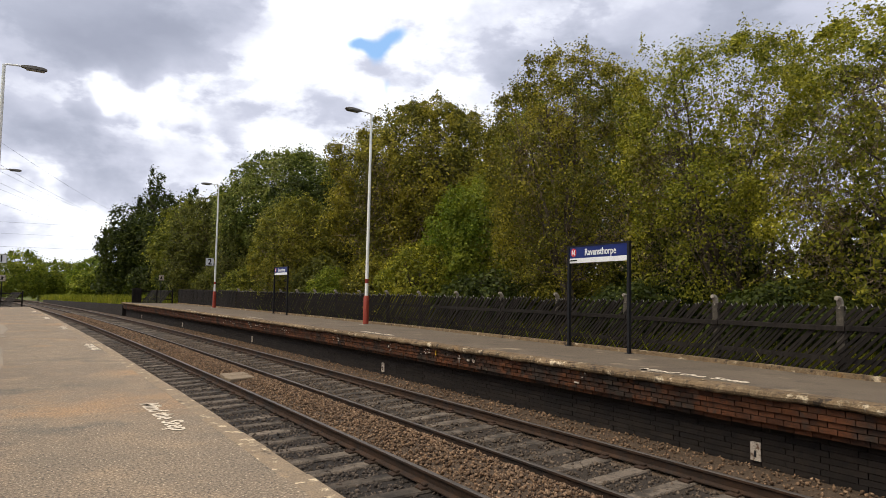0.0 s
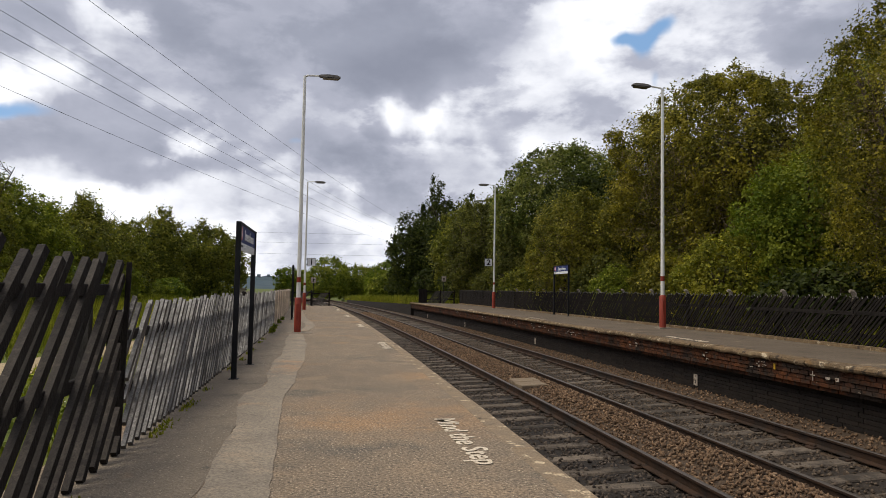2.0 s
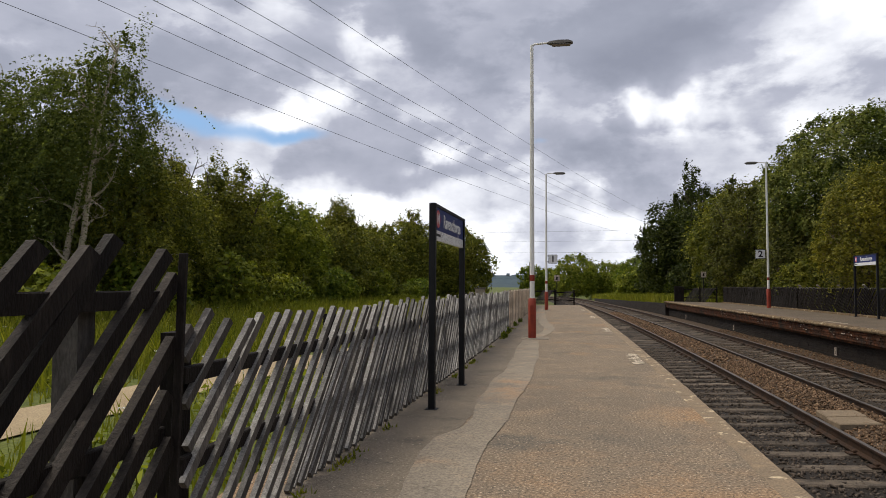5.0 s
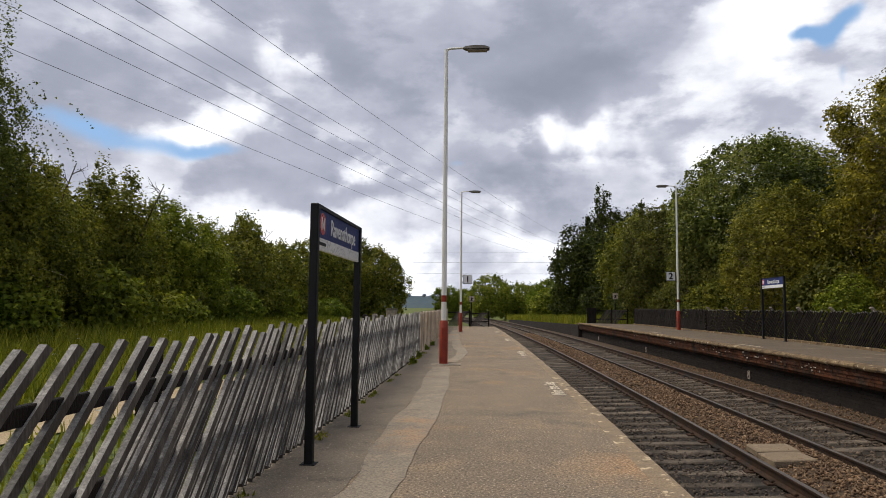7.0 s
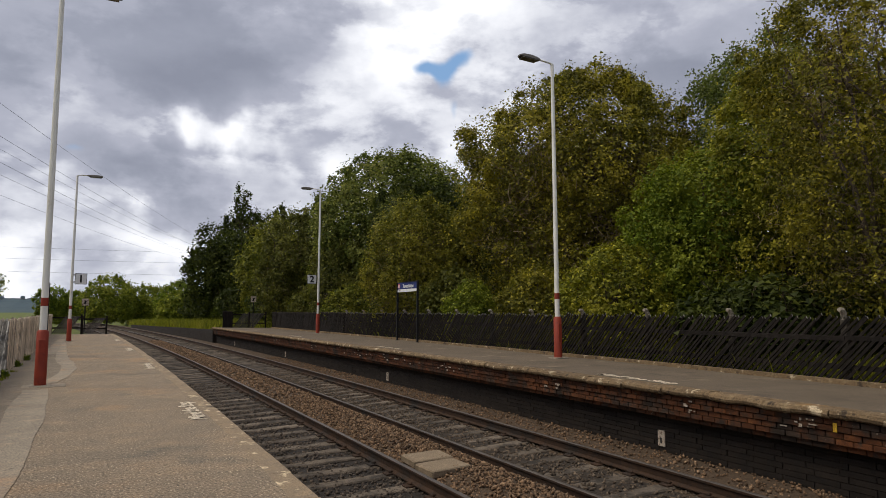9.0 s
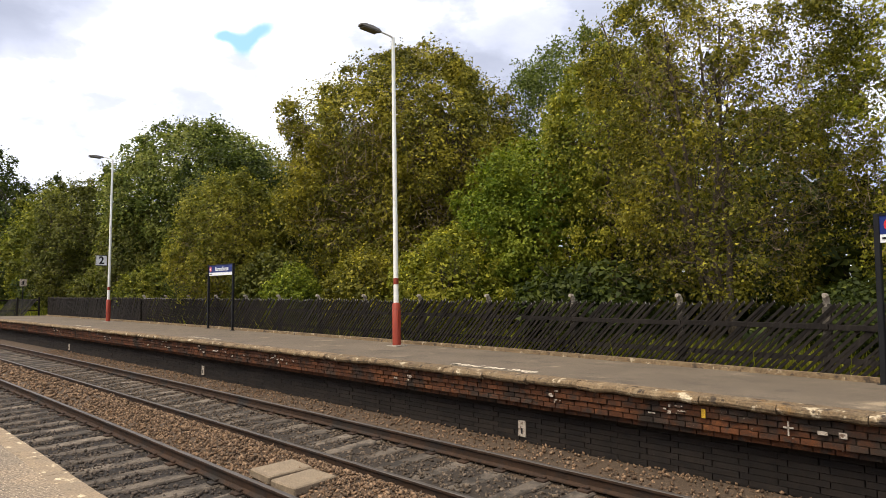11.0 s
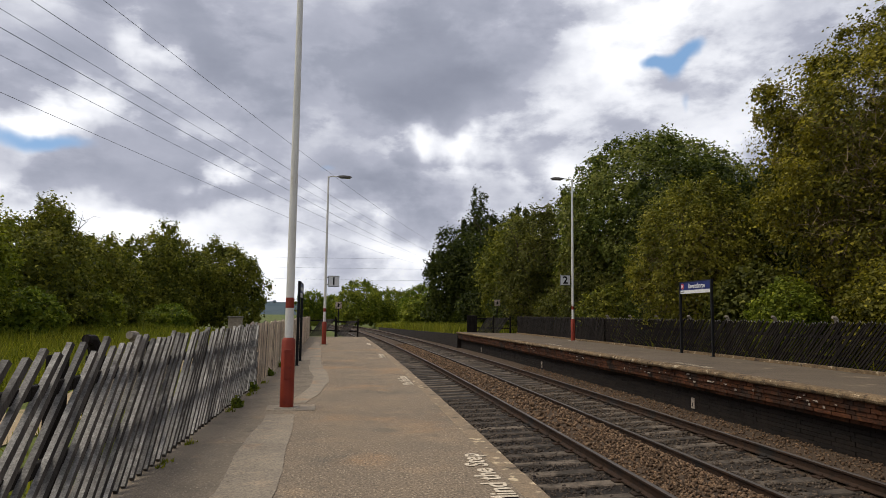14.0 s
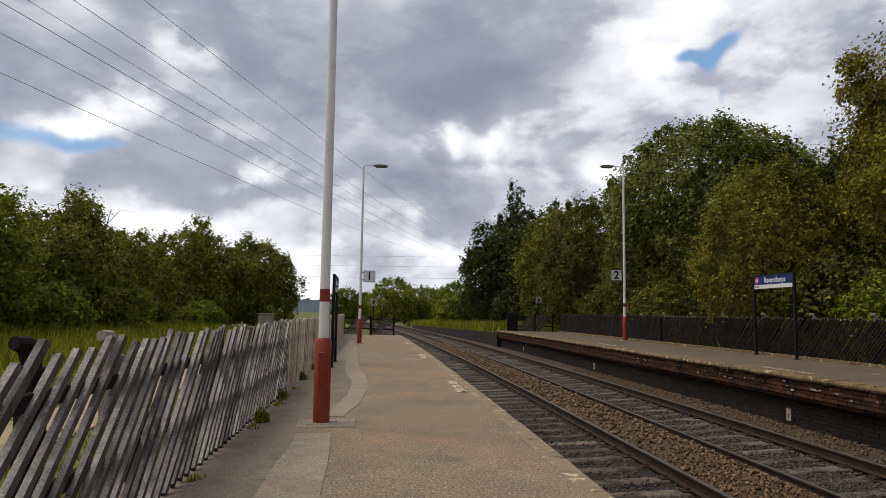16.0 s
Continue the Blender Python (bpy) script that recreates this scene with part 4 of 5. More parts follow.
for y, mat, label in ((16.9, WOOD_DARK, "dark round-headed post standing behind the pale fence"), (17.95, CONCRETE_POST, "grey concrete round-headed post behind the pale fence")):
    solid("fence_post", concrete_post(1.19), [mat, mat], label, "fence post", at=pose(fence_left(y) - 0.16, y, 0, 0, 0, 70), group="posts behind the fence")


def cross_fence(label, x0, x1, y, z, height):
    """A short barrier across a platform's end."""
    run = thing("end_fence", (x0, y, z), label, "fence", "platform end fences")
    w = x1 - x0
    for x in spans(0, w, 1.2):
        part("post", Geo().box(x - 0.05, x + 0.05, -0.05, 0.05, -0.3, height + 0.08, bevel=0.01), [WOOD_DARK], run)
    for h in (0.3, 0.85):
        part("fence_rail", Geo().box(0.05, w - 0.05, 0.0, 0.045, h * height, h * height + 0.09), [WOOD_DARK], run)
    me = slat_mesh("slat", height * 1.15, 0.075, 0.024, WOOD_FACE)
    x = 0.06
    while x < w - height * 0.72:
        part("slat", me, None, run, at=pose(x, -0.02, 0.05, 0, 36, 0))
        x += 0.12
    return run


cross_fence("dark barrier of leaning pales across the near platform end", -1.3, 0.35, END_L - 0.3, 0.0, 1.15)
cross_fence("dark barrier of leaning pales across the near platform end", 0.4, 1.75, END_L - 0.25, 0.0, 1.05)
cross_fence("dark barrier of leaning pales across the far platform end", 9.9, 12.3, END_R - 0.3, 0.2, 1.15)
solid("end_post", Geo().box(-0.3, 0.3, -0.06, 0.06, -0.2, 1.25, bevel=0.02), [WOOD_DARK], "black solid timber panel beside the end barrier", "panel", at=pose(9.55, END_R - 0.3, 0.2))


def warning_sign(x, y, z, height, label):
    s = thing("warning_sign", (x, y, z), label, "sign", "platform end signs")
    part("post", Geo().tube([(0, 0, -0.2), (0, 0, height)], [0.035, 0.035], 8), [SIGN_BLACK], s, smooth=True)
    p = part("plate", Geo().box(-0.2, 0.2, -0.045, -0.035, height - 0.42, height + 0.02, bevel=0.01), [FLAKES], s, "white plate")
    part("symbol", Geo().tube([(-0.1, -0.046, height - 0.32), (0.1, -0.046, height - 0.12)], [0.018, 0.018], 6), [SIGN_BLACK], p)
    part("symbol", Geo().box(-0.05, 0.05, -0.0495, -0.0455, height - 0.32, height - 0.1), [SIGN_BLACK], p)


warning_sign(11.5, END_R + 0.3, 0.15, 2.4, "white warning sign on a dark post behind the platform end")
warning_sign(0.5, END_L + 0.4, -0.3, 2.5, "white warning sign on a dark post beyond the platform end")


# ---- plants ----
def leaf_tris(c, out, size, rng, up=0.6, wild=0.7):
    """One small three-cornered leaf at each centre, facing mostly along out."""
    n = out + rng.normal(size=c.shape) * wild + np.array([0, 0, up])
    n /= np.linalg.norm(n, axis=1, keepdims=True)
    a = np.cross(n, rng.normal(size=c.shape))
    a /= np.linalg.norm(a, axis=1, keepdims=True)
    b = np.cross(n, a)
    s = size * rng.uniform(0.6, 1.4, (len(c), 1))
    return np.stack([c - a * s * 0.55, c + a * s * 0.25 + b * s * 0.42, c + a * s * 0.35 - b * s * 0.38], 1).reshape(-1, 3)


def leaves(centres, radii, count, size, rng, flat=0.8, outward=None, weight=None, lift=0.0):
    """Leaves on the outer sides of clumps."""
    w = radii ** 2 if weight is None else radii ** 2 * weight
    which = rng.choice(len(centres), count, p=w / w.sum())
    d = rng.normal(size=(count, 3))
    d /= np.linalg.norm(d, axis=1, keepdims=True)
    if outward is not None:
        d = d + 0.55 * outward[which] + np.array([0, 0, lift])
        d /= np.linalg.norm(d, axis=1, keepdims=True)
    off = d * rng.uniform(0.2, 1.0, (count, 1)) ** 0.45 * radii[which][:, None]
    off[:, 2] *= flat
    return leaf_tris(centres[which] + off, d, size, rng)


def strands(starts, ways, lengths, per, spread, size, rng, bow=0.0):
    """Leaves strung along thin shoots; bow: how far the shoots hang over at their ends."""
    k = rng.uniform(0.05, 1, (len(starts), per, 1))
    c = starts[:, None] + ways[:, None] * lengths[:, None, None] * k
    c[..., 2:] -= bow * lengths[:, None, None] * k ** 2
    c = (c + rng.normal(size=c.shape) * spread * (1.1 - 0.7 * k)).reshape(-1, 3)
    return leaf_tris(c, rng.normal(size=c.shape) * 0.6, size, rng, 0.3, 0.6)


def limb(g, start, way, length, radius, depth, rng, ends, sides=5, sag=0.0, spread=0.7):
    pts, radii = [Vector(start)], [radius]
    d = Vector(way).normalized()
    steps = 4
    for i in range(steps):
        d = (d + Vector(rng.normal(size=3)) * 0.16 + Vector((0, 0, 0.05 - sag))).normalized()
        pts.append(pts[-1] + d * length / steps)
        radii.append(radius * (1 - 0.7 * (i + 1) / steps))
    g.tube(pts, radii, sides if depth else 3, cap=False)
    ends.append(pts[-1])
    if depth:
        for _ in range(int(rng.integers(3, 6))):
            i = int(rng.integers(1, steps + 1))
            side = Vector(rng.normal(size=3))
            limb(g, pts[i], d + side * spread, length * rng.uniform(0.35, 0.62), radii[i] * 0.62 + 0.004, depth - 1, rng, ends, 4, sag, spread)


def envelope(rng, n, cx, cy, z0, z1, r, shape, q0, q1, bumps=1.0, phase=None):
    """Points in the shell of a lumpy crown, their outward directions and heights from 0 to 1."""
    ph = rng.uniform(0, math.tau, 6) if phase is None else phase
    u, a, q = rng.uniform(0, 1, n), rng.uniform(0, math.tau, n), rng.uniform(q0, q1, n)
    k = np.where(u > shape, (u - shape) / (1 - shape), (u - shape) / (shape + 0.12))
    wide = np.sqrt(np.maximum(0, 1 - np.abs(k) ** 2.1))
    lump = 1 + bumps * (0.10 * np.sin(3 * a + 5 * u + ph[0]) + 0.07 * np.sin(7 * a - 9 * u + ph[1]) + 0.07 * np.sin(2 * a + 14 * u + ph[2]) + 0.05 * np.sin(13 * a + 19 * u + ph[3]))
    rise = 1 + bumps * (0.06 * np.sin(4 * a + 3 * wide + ph[4]) + 0.05 * np.sin(9 * a + 8 * wide + ph[5]))
    x, y = r * wide * q * lump * np.cos(a), r * wide * q * lump * np.sin(a)
    zz = z0 + (z1 - z0) * (shape + (u - shape) * (0.3 + 0.7 * q) * np.where(u > shape, rise, 1.0))
    w = np.stack([np.cos(a) * wide, np.sin(a) * wide, 0.9 * k], 1)
    return np.stack([cx + x, cy + y, zz], 1), w / (np.linalg.norm(w, axis=1, keepdims=True) + 1e-6), u


def tree(name, label, x, y, z, h, r, leaf, seed, low=0.12, n_leaves=16000, size=0.22, clumps=90, clump=0.2, bark=None, shape=0.5, stems=1, limbs=9, depth=1, droop=0.0, flat=0.8, category="tree", group="trees by the railway", lean=0.0, leaders=0, twigs=0, bare=0.0, sprigs=1.0, core=1.0, bumps=1.0):
    """leaders: narrow upright tops; twigs: thin bare shoots in the crown; bare: how thin the lower crown is; core: inner foliage."""
    rng = np.random.default_rng(seed)
    t = thing(name, (x, y, z), label, category, group)
    g, ends = Geo(), []
    for s in range(stems):
        foot = Vector((rng.normal() * 0.25 * (stems > 1), rng.normal() * 0.25 * (stems > 1), -0.25))
        top = Vector((rng.normal() * r * (0.12 + 0.22 * (stems > 1)) + lean * 0.8, rng.normal() * r * (0.12 + 0.22 * (stems > 1)), h * rng.uniform(0.78, 0.88)))
        rad = 0.016 * h / math.sqrt(stems) + 0.02
        pts = [foot.lerp(top, k / 6) + Vector((rng.normal(), rng.normal(), 0)) * 0.035 * r * (0 < k < 6) for k in range(7)]
        g.tube(pts, [rad * (1 - 0.82 * k / 6) for k in range(7)], 8, cap=False)
        for k in range(max(3, limbs // stems)):
            i = int(rng.integers(1, 6))
            p = pts[i].lerp(pts[i + 1], rng.uniform())
            a = rng.uniform(0, math.tau)
            limb(g, p, (math.cos(a), math.sin(a), rng.uniform(0.35, 1.2)), r * rng.uniform(0.5, 0.85) * (1.0 - 0.1 * i), rad * (0.5 - 0.05 * i), depth, rng, ends, sag=droop * 0.05)
    trunk = part("trunk", g, [bark or BARK], t, smooth=True)

    sets = [(0.0, 0.0, low * h, h * (0.82 if leaders else 0.97), r * (1 - clump * 0.45), clumps, clump * r)]
    for k in range(leaders):
        a, q = math.tau * (k + rng.uniform(0, 0.8)) / leaders, rng.uniform(0.15, 0.75)
        sets.append((r * q * math.cos(a), r * q * math.sin(a), h * 0.25, h * rng.uniform(0.74, 1.0) * (1.04 - 0.12 * q), r * 0.30, max(10, clumps // (leaders + 1)), r * 0.09))
    cs, ws, us, rs, shell = [], [], [], [], []
    area = sum(e[4] * (e[3] - e[2]) for e in sets)
    for cx, cy, z0, z1, rr, n, cr in sets:
        sh, phase = shape if rr > r * 0.5 else 0.3, rng.uniform(0, math.tau, 6)
        c, w, u = envelope(rng, n, cx, cy, z0, z1, rr, sh, 0.80, 0.98, bumps, phase)
        p, pw, pu = envelope(rng, int(n_leaves * (0.28 if droop else 0.42) * rr * (z1 - z0) / area), cx, cy, z0, z1, rr, sh, 0.82, 1.05, bumps, phase)
        keep = rng.uniform(0, 1, len(p)) < 1 - bare * (1 - np.clip((pu - 0.25) / 0.5, 0, 1))
        shell.append(leaf_tris(p[keep] + rng.normal(size=(keep.sum(), 3)) * size * 0.6, pw[keep], size, rng))
        cs.append(c), ws.append(w), us.append(u), rs.append(cr * rng.uniform(0.6, 1.3, n) * (0.8 + 0.2 * (1 - u)))
    c, w, u, cr = np.vstack(cs), np.vstack(ws), np.concatenate(us), np.concatenate(rs)
    cr = np.minimum(cr, np.maximum(0.05, (h - c[:, 2]) / flat + 0.02 * h))
    thin = np.clip(1 - bare * (1 - np.clip((u - 0.25) / 0.5, 0, 1)), 0.08, 1)
    body = n_leaves * (0.28 if droop else 0.55)
    v = shell + [leaves(c, cr, int(body), size, rng, flat, w, thin, 0.25)]
    if core:
        inner, iw, iu = envelope(rng, int(n_leaves * 0.07 * core), 0, 0, low * h, h * (0.78 if leaders else 0.9), r, shape, 0.1, 0.74)
        v.append(leaf_tris(inner, iw, size * 2.0, rng, 0.5))
    # leafy shoots that break the outline
    upper = np.flatnonzero(u > 0.35)
    k = max(6, int(len(c) * 0.9 * sprigs))
    pick = rng.choice(upper, k)
    ways = w[pick] * 0.7 + rng.normal(size=(k, 3)) * 0.25 + np.array([0, 0, 0.75])
    ways /= np.linalg.norm(ways, axis=1, keepdims=True)
    v.append(strands(c[pick] + w[pick] * cr[pick][:, None] * 0.55, ways, rng.uniform(0.02, 0.065, k) * h, 10, size * 0.5, size * 0.8, rng))
    if droop:
        k = max(20, int(n_leaves * 0.5 / 26))
        pick = rng.integers(0, len(c), k)
        ways = w[pick] * 0.8 + rng.normal(size=(k, 3)) * 0.3
        v.append(strands(c[pick] + rng.normal(size=(k, 3)) * cr[pick][:, None] * 0.55, ways, rng.uniform(0.06, 0.16, k) * h * droop, 26, size * 0.3, size * 0.85, rng, 1.3))
    v = np.vstack(v)
    v[:, 0] += lean * np.clip(v[:, 2] / h, 0, 1.1) ** 1.7
    part("crown", array_mesh("crown", v, np.arange(len(v)).reshape(-1, 3), leaf), None, t)
    if twigs:
        p, w2, u2 = envelope(rng, twigs, 0, 0, low * h, h * 0.82, r, shape, 0.5, 0.95)
        d = w2 * 0.4 + rng.normal(size=p.shape) * 0.7 + np.array([0, 0, 0.5])
        d /= np.linalg.norm(d, axis=1, keepdims=True)
        side = np.cross(d, rng.normal(size=p.shape))
        side /= np.linalg.norm(side, axis=1, keepdims=True)
        wide = 0.0021 * r
        tip = p + d * rng.uniform(0.05, 0.13, (twigs, 1)) * r
        part("twig_spray", array_mesh("twig_spray", np.stack([p - side * wide, p + side * wide, tip], 1).reshape(-1, 3), np.arange(3 * twigs).reshape(-1, 3), TWIG), None, t, "thin grey-brown bare twigs", kind="stuff")
    return t


tree("willow_tree", "tall broad olive-green tree with bare grey twigs showing", 19.4, 29.3, 0.4, 11.5, 5.3, LEAF_OLIVE, 3, 0.06, 150000, 0.118, 570, 0.102, stems=5, limbs=30, depth=2, shape=0.52, twigs=12000, bare=0.62)
tree("willow_tree", "olive-green tree with many grey branches showing through", 15.6, 14.4, 0.3, 9.4, 2.9, LEAF_OLIVE, 5, 0.08, 76000, 0.074, 300, 0.125, stems=4, limbs=34, depth=2, shape=0.62, twigs=7000, bare=0.6, core=0.2)
tree("willow_tree", "thin yellow-green tree with sparse leaves and grey branches", 16.4, 9.2, 0.3, 8.4, 3.4, LEAF_YELLOW, 7, 0.08, 60000, 0.074, 361, 0.102, stems=5, limbs=30, depth=2, shape=0.62, twigs=7000, bare=0.6, core=0.4)
tree("willow_tree", "thin yellow-green tree with sparse leaves and grey branches", 15.6, 4.6, 0.3, 7.6, 3.1, LEAF_YELLOW, 8, 0.05, 60000, 0.074, 323, 0.109, stems=4, limbs=26, depth=2, shape=0.55, twigs=9000, bare=0.6, core=0.4)
tree("birch_tree", "tall slender silver birch with drooping leaves", 24.9, 23.8, 0.5, 14.4, 4.0, LEAF_BIRCH, 11, 0.25, 62000, 0.12, 171, 0.136, BARK_BIRCH, shape=0.5, limbs=16, droop=1.0, flat=1.1, leaders=3, core=0.4)
tree("birch_tree", "fresh green young birch behind the fence", 17.0, 20.8, 0.3, 7.3, 2.4, LEAF_BRIGHT, 12, 0.10, 50400, 0.095, 285, 0.122, shape=0.5, stems=3, limbs=16, leaders=3, bare=0.3, core=0.6)
tree("ash_tree", "yellow-green tree behind the fence", 17.5, 18.3, 0.3, 8.4, 2.3, LEAF_YELLOW, 13, 0.12, 50400, 0.095, 285, 0.122, shape=0.6, stems=2, limbs=18, depth=2, twigs=3500, bare=0.55, core=0.5)
tree("maple_tree", "large dense domed green tree with pale flower clusters", 19.8, 50.0, 0.5, 12.4, 6.5, LEAF_DOME, 14, 0.04, 108000, 0.18, 798, 0.082, shape=0.38, limbs=18, bumps=0.6, sprigs=0.5)
tree("hawthorn_tree", "rounded pale olive shrub-like tree", 14.7, 36.2, 0.25, 6.9, 2.7, LEAF_HAWTHORN, 15, 0.06, 43200, 0.108, 285, 0.116, shape=0.45, stems=4, limbs=18, depth=2, twigs=6000, bare=0.5)
tree("maple_tree", "dark green tree at the edge of the wood", 17.8, 42.0, 0.4, 9.0, 3.4, LEAF_DARK, 16, 0.03, 31200, 0.171, 228, 0.129, limbs=12)
tree("ash_tree", "dark green tree in the trackside wood", 24.0, 40.5, 0.5, 11.0, 4.2, LEAF_DARK, 28, 0.04, 21600, 0.234, 209, 0.136, limbs=10)
tree("willow_tree", "olive tree beside the far platform end", 15.2, 58.5, 0.3, 9.3, 3.5, LEAF_MUTED, 17, 0.03, 36000, 0.171, 285, 0.116, stems=3, limbs=14, twigs=4000, bare=0.3, shape=0.4)
tree("willow_tree", "olive-green tree in the trackside wood", 16.0, 49.0, 0.3, 6.8, 2.9, LEAF_MUTED, 27, 0.03, 26400, 0.153, 228, 0.122, stems=3, limbs=14, twigs=3000, bare=0.3)
tree("willow_tree", "dark green tall tree at the end of the wood", 14.6, 82.0, 0.1, 12.0, 5.2, LEAF_DARK, 18, 0.02, 31200, 0.27, 228, 0.122, limbs=12, droop=0.4, leaders=4)
tree("poplar_tree", "tall dark green tree with an uneven top", 18.0, 92.0, 0.1, 16.4, 5.6, LEAF_DARK, 19, 0.02, 33600, 0.288, 228, 0.116, limbs=12, shape=0.45, leaders=5, droop=0.3)
tree("willow_tree", "green tree at the end of the wood", 17.0, 71.0, 0.2, 10.5, 4.2, LEAF_GREEN, 20, 0.02, 31200, 0.225, 228, 0.122, limbs=12, shape=0.4)
tree("ash_tree", "dark green tree deep in the wood", 22.5, 36.5, 0.5, 9.8, 3.8, LEAF_DARK, 21, 0.04, 24000, 0.207, 209, 0.136, limbs=12)
tree("birch_tree", "tall slender birch in the wood", 27.5, 41.0, 0.5, 12.0, 2.8, LEAF_BIRCH, 22, 0.15, 21600, 0.18, 152, 0.136, BARK_BIRCH, limbs=12, droop=0.8, leaders=2)

# left of the line
birch_group = "trees across the meadow"
tree("birch_tree", "silver birch with drooping branches and pale forked trunk", -15.4, 23.0, 0.25, 9.9, 2.2, LEAF_BIRCH, 31, 0.42, 31200, 0.09, 133, 0.129, BARK_BIRCH, stems=2, limbs=16, depth=2, droop=1.1, flat=1.3, leaders=3, group=birch_group, lean=2.3, bare=0.4, core=0.5)
tree("birch_tree", "silver birch with drooping branches", -18.4, 22.6, 0.25, 9.6, 3.0, LEAF_BIRCH, 32, 0.05, 43200, 0.108, 209, 0.129, BARK_BIRCH, limbs=16, droop=1.0, flat=1.3, leaders=4, group=birch_group, lean=0.8)
tree("birch_tree", "dark green birch with drooping leaves", -18.2, 26.4, 0.25, 9.0, 2.6, LEAF_GREEN, 42, 0.02, 30000, 0.12, 170, 0.13, BARK_BIRCH, limbs=10, droop=0.8, flat=1.2, leaders=3, group=birch_group)
tree("birch_tree", "dark green birch with drooping leaves", -14.2, 25.6, 0.25, 7.4, 2.2, LEAF_GREEN, 41, 0.02, 36000, 0.108, 209, 0.129, BARK_BIRCH, limbs=12, droop=0.8, flat=1.2, leaders=2, group=birch_group)
tree("alder_tree", "dense mid-green tree across the meadow", -15.3, 28.8, 0.25, 6.8, 2.7, LEAF_GREEN, 33, 0.02, 36000, 0.122, 247, 0.116, stems=3, leaders=5, group=birch_group)
tree("alder_tree", "dense mid-green tree with upright shoots across the meadow", -14.4, 32.4, 0.25, 7.4, 2.3, LEAF_GREEN, 34, 0.02, 33600, 0.122, 209, 0.122, stems=3, shape=0.42, leaders=5, group=birch_group)
tree("alder_tree", "fresh green tree across the meadow", -15.2, 40.0, 0.25, 7.2, 3.0, LEAF_MEADOW, 35, 0.02, 31200, 0.144, 228, 0.116, stems=4, shape=0.42, leaders=5, group=birch_group)
tree("alder_tree", "mid-green bushy tree across the meadow", -15.0, 48.5, 0.25, 7.2, 3.5, LEAF_GREEN, 36, 0.02, 28800, 0.162, 228, 0.116, stems=3, shape=0.4, leaders=4, group=birch_group)
tree("alder_tree", "mid-green bushy tree across the meadow", -15.5, 57.0, 0.25, 7.0, 3.6, LEAF_GREEN, 37, 0.02, 26400, 0.18, 228, 0.116, stems=3, shape=0.4, leaders=4, group=birch_group)
tree("alder_tree", "broad green tree beyond the meadow", -15.5, 74.0, -0.4, 10.2, 5.0, LEAF_GREEN, 38, 0.02, 33600, 0.225, 266, 0.116, stems=2, shape=0.42, leaders=4, group=birch_group)
tree("alder_tree", "broad green tree beyond the meadow", -11.2, 80.0, -0.4, 9.8, 4.6, LEAF_GREEN, 39, 0.02, 31200, 0.225, 266, 0.116, stems=2, shape=0.36, leaders=4, group=birch_group)
tree("young_tree", "small green tree beyond the platform end", -2.4, 80.0, -0.4, 4.2, 1.6, LEAF_BRIGHT, 40, 0.15, 4800, 0.198, 76, 0.163, group=birch_group)
for k, (x, y, h, r, leaf) in enumerate(((3.5, 128, 7.6, 4.2, LEAF_MEADOW), (9.0, 132, 6.2, 4.0, LEAF_MEADOW), (13.5, 120, 6.6, 4.2, LEAF_BRIGHT), (-1.5, 150, 5.5, 3.5, LEAF_BRIGHT), (11.5, 104, 4.4, 3.0, LEAF_MEADOW))):
    tree("sallow_bush", "rounded green bushy tree far along the line", x, y, -0.3, h, r, leaf, 60 + k, 0.0, 12000, 0.30, 140, 0.14, shape=0.38, stems=3, limbs=9, category="bush", group="far bushes")


def bush(x, y, z, h, r, leaf, seed, n=6000, size=0.15, label="dense green bush"):
    tree("bush", label, x, y, z, h, r, leaf, seed, 0.0, n, size, 90, 0.18, shape=0.36, stems=4, limbs=12, category="bush", group="bushes")


bush(14.2, 30.0, 0.25, 2.5, 1.2, LEAF_MEADOW, 71, 8000, 0.10, "small fresh green bush behind the fence")
bush(14.6, 22.0, 0.25, 3.3, 1.9, LEAF_YELLOW, 72, 13000, 0.10, "yellow-green bush behind the fence")
bush(14.6, 26.0, 0.25, 2.9, 1.6, LEAF_OLIVE, 73, 9000, 0.11, "olive bush behind the fence")
for k, (x, y) in enumerate(((15.0, 11.0), (14.6, 17.2), (15.2, 33.0), (15.6, 40.5), (14.6, 45.0), (14.8, 53.0), (14.2, 6.2), (13.9, 2.0))):
    bush(x, y, 0.2, (1.7 if y < 20 else 2.4) + 0.4 * (k % 3), 1.9, (LEAF_DARK, LEAF_GREEN, LEAF_MUTED)[k % 3] if y > 20 else LEAF_DARK, 80 + k, 13000 if y < 14 else 7000, 0.10 if y < 14 else 0.15, "dark green undergrowth bush behind the fence")
for k, (x, y) in enumerate(((-13.4, 20.0), (-13.6, 25.0), (-13.2, 30.0), (-13.4, 36.0), (-13.0, 43.0), (-12.6, 50.0), (-12.2, 58.0), (-12.4, 66.0), (-14.0, 15.0), (-15.0, 10.0))):
    bush(x, y, 0.15 if y < 55 else -0.2, 1.7 + 0.5 * (k % 3), 1.7, (LEAF_MEADOW, LEAF_BRIGHT, LEAF_MEADOW)[k % 3], 100 + k, 5000, 0.18, "green bramble and shrub at the wood's edge")

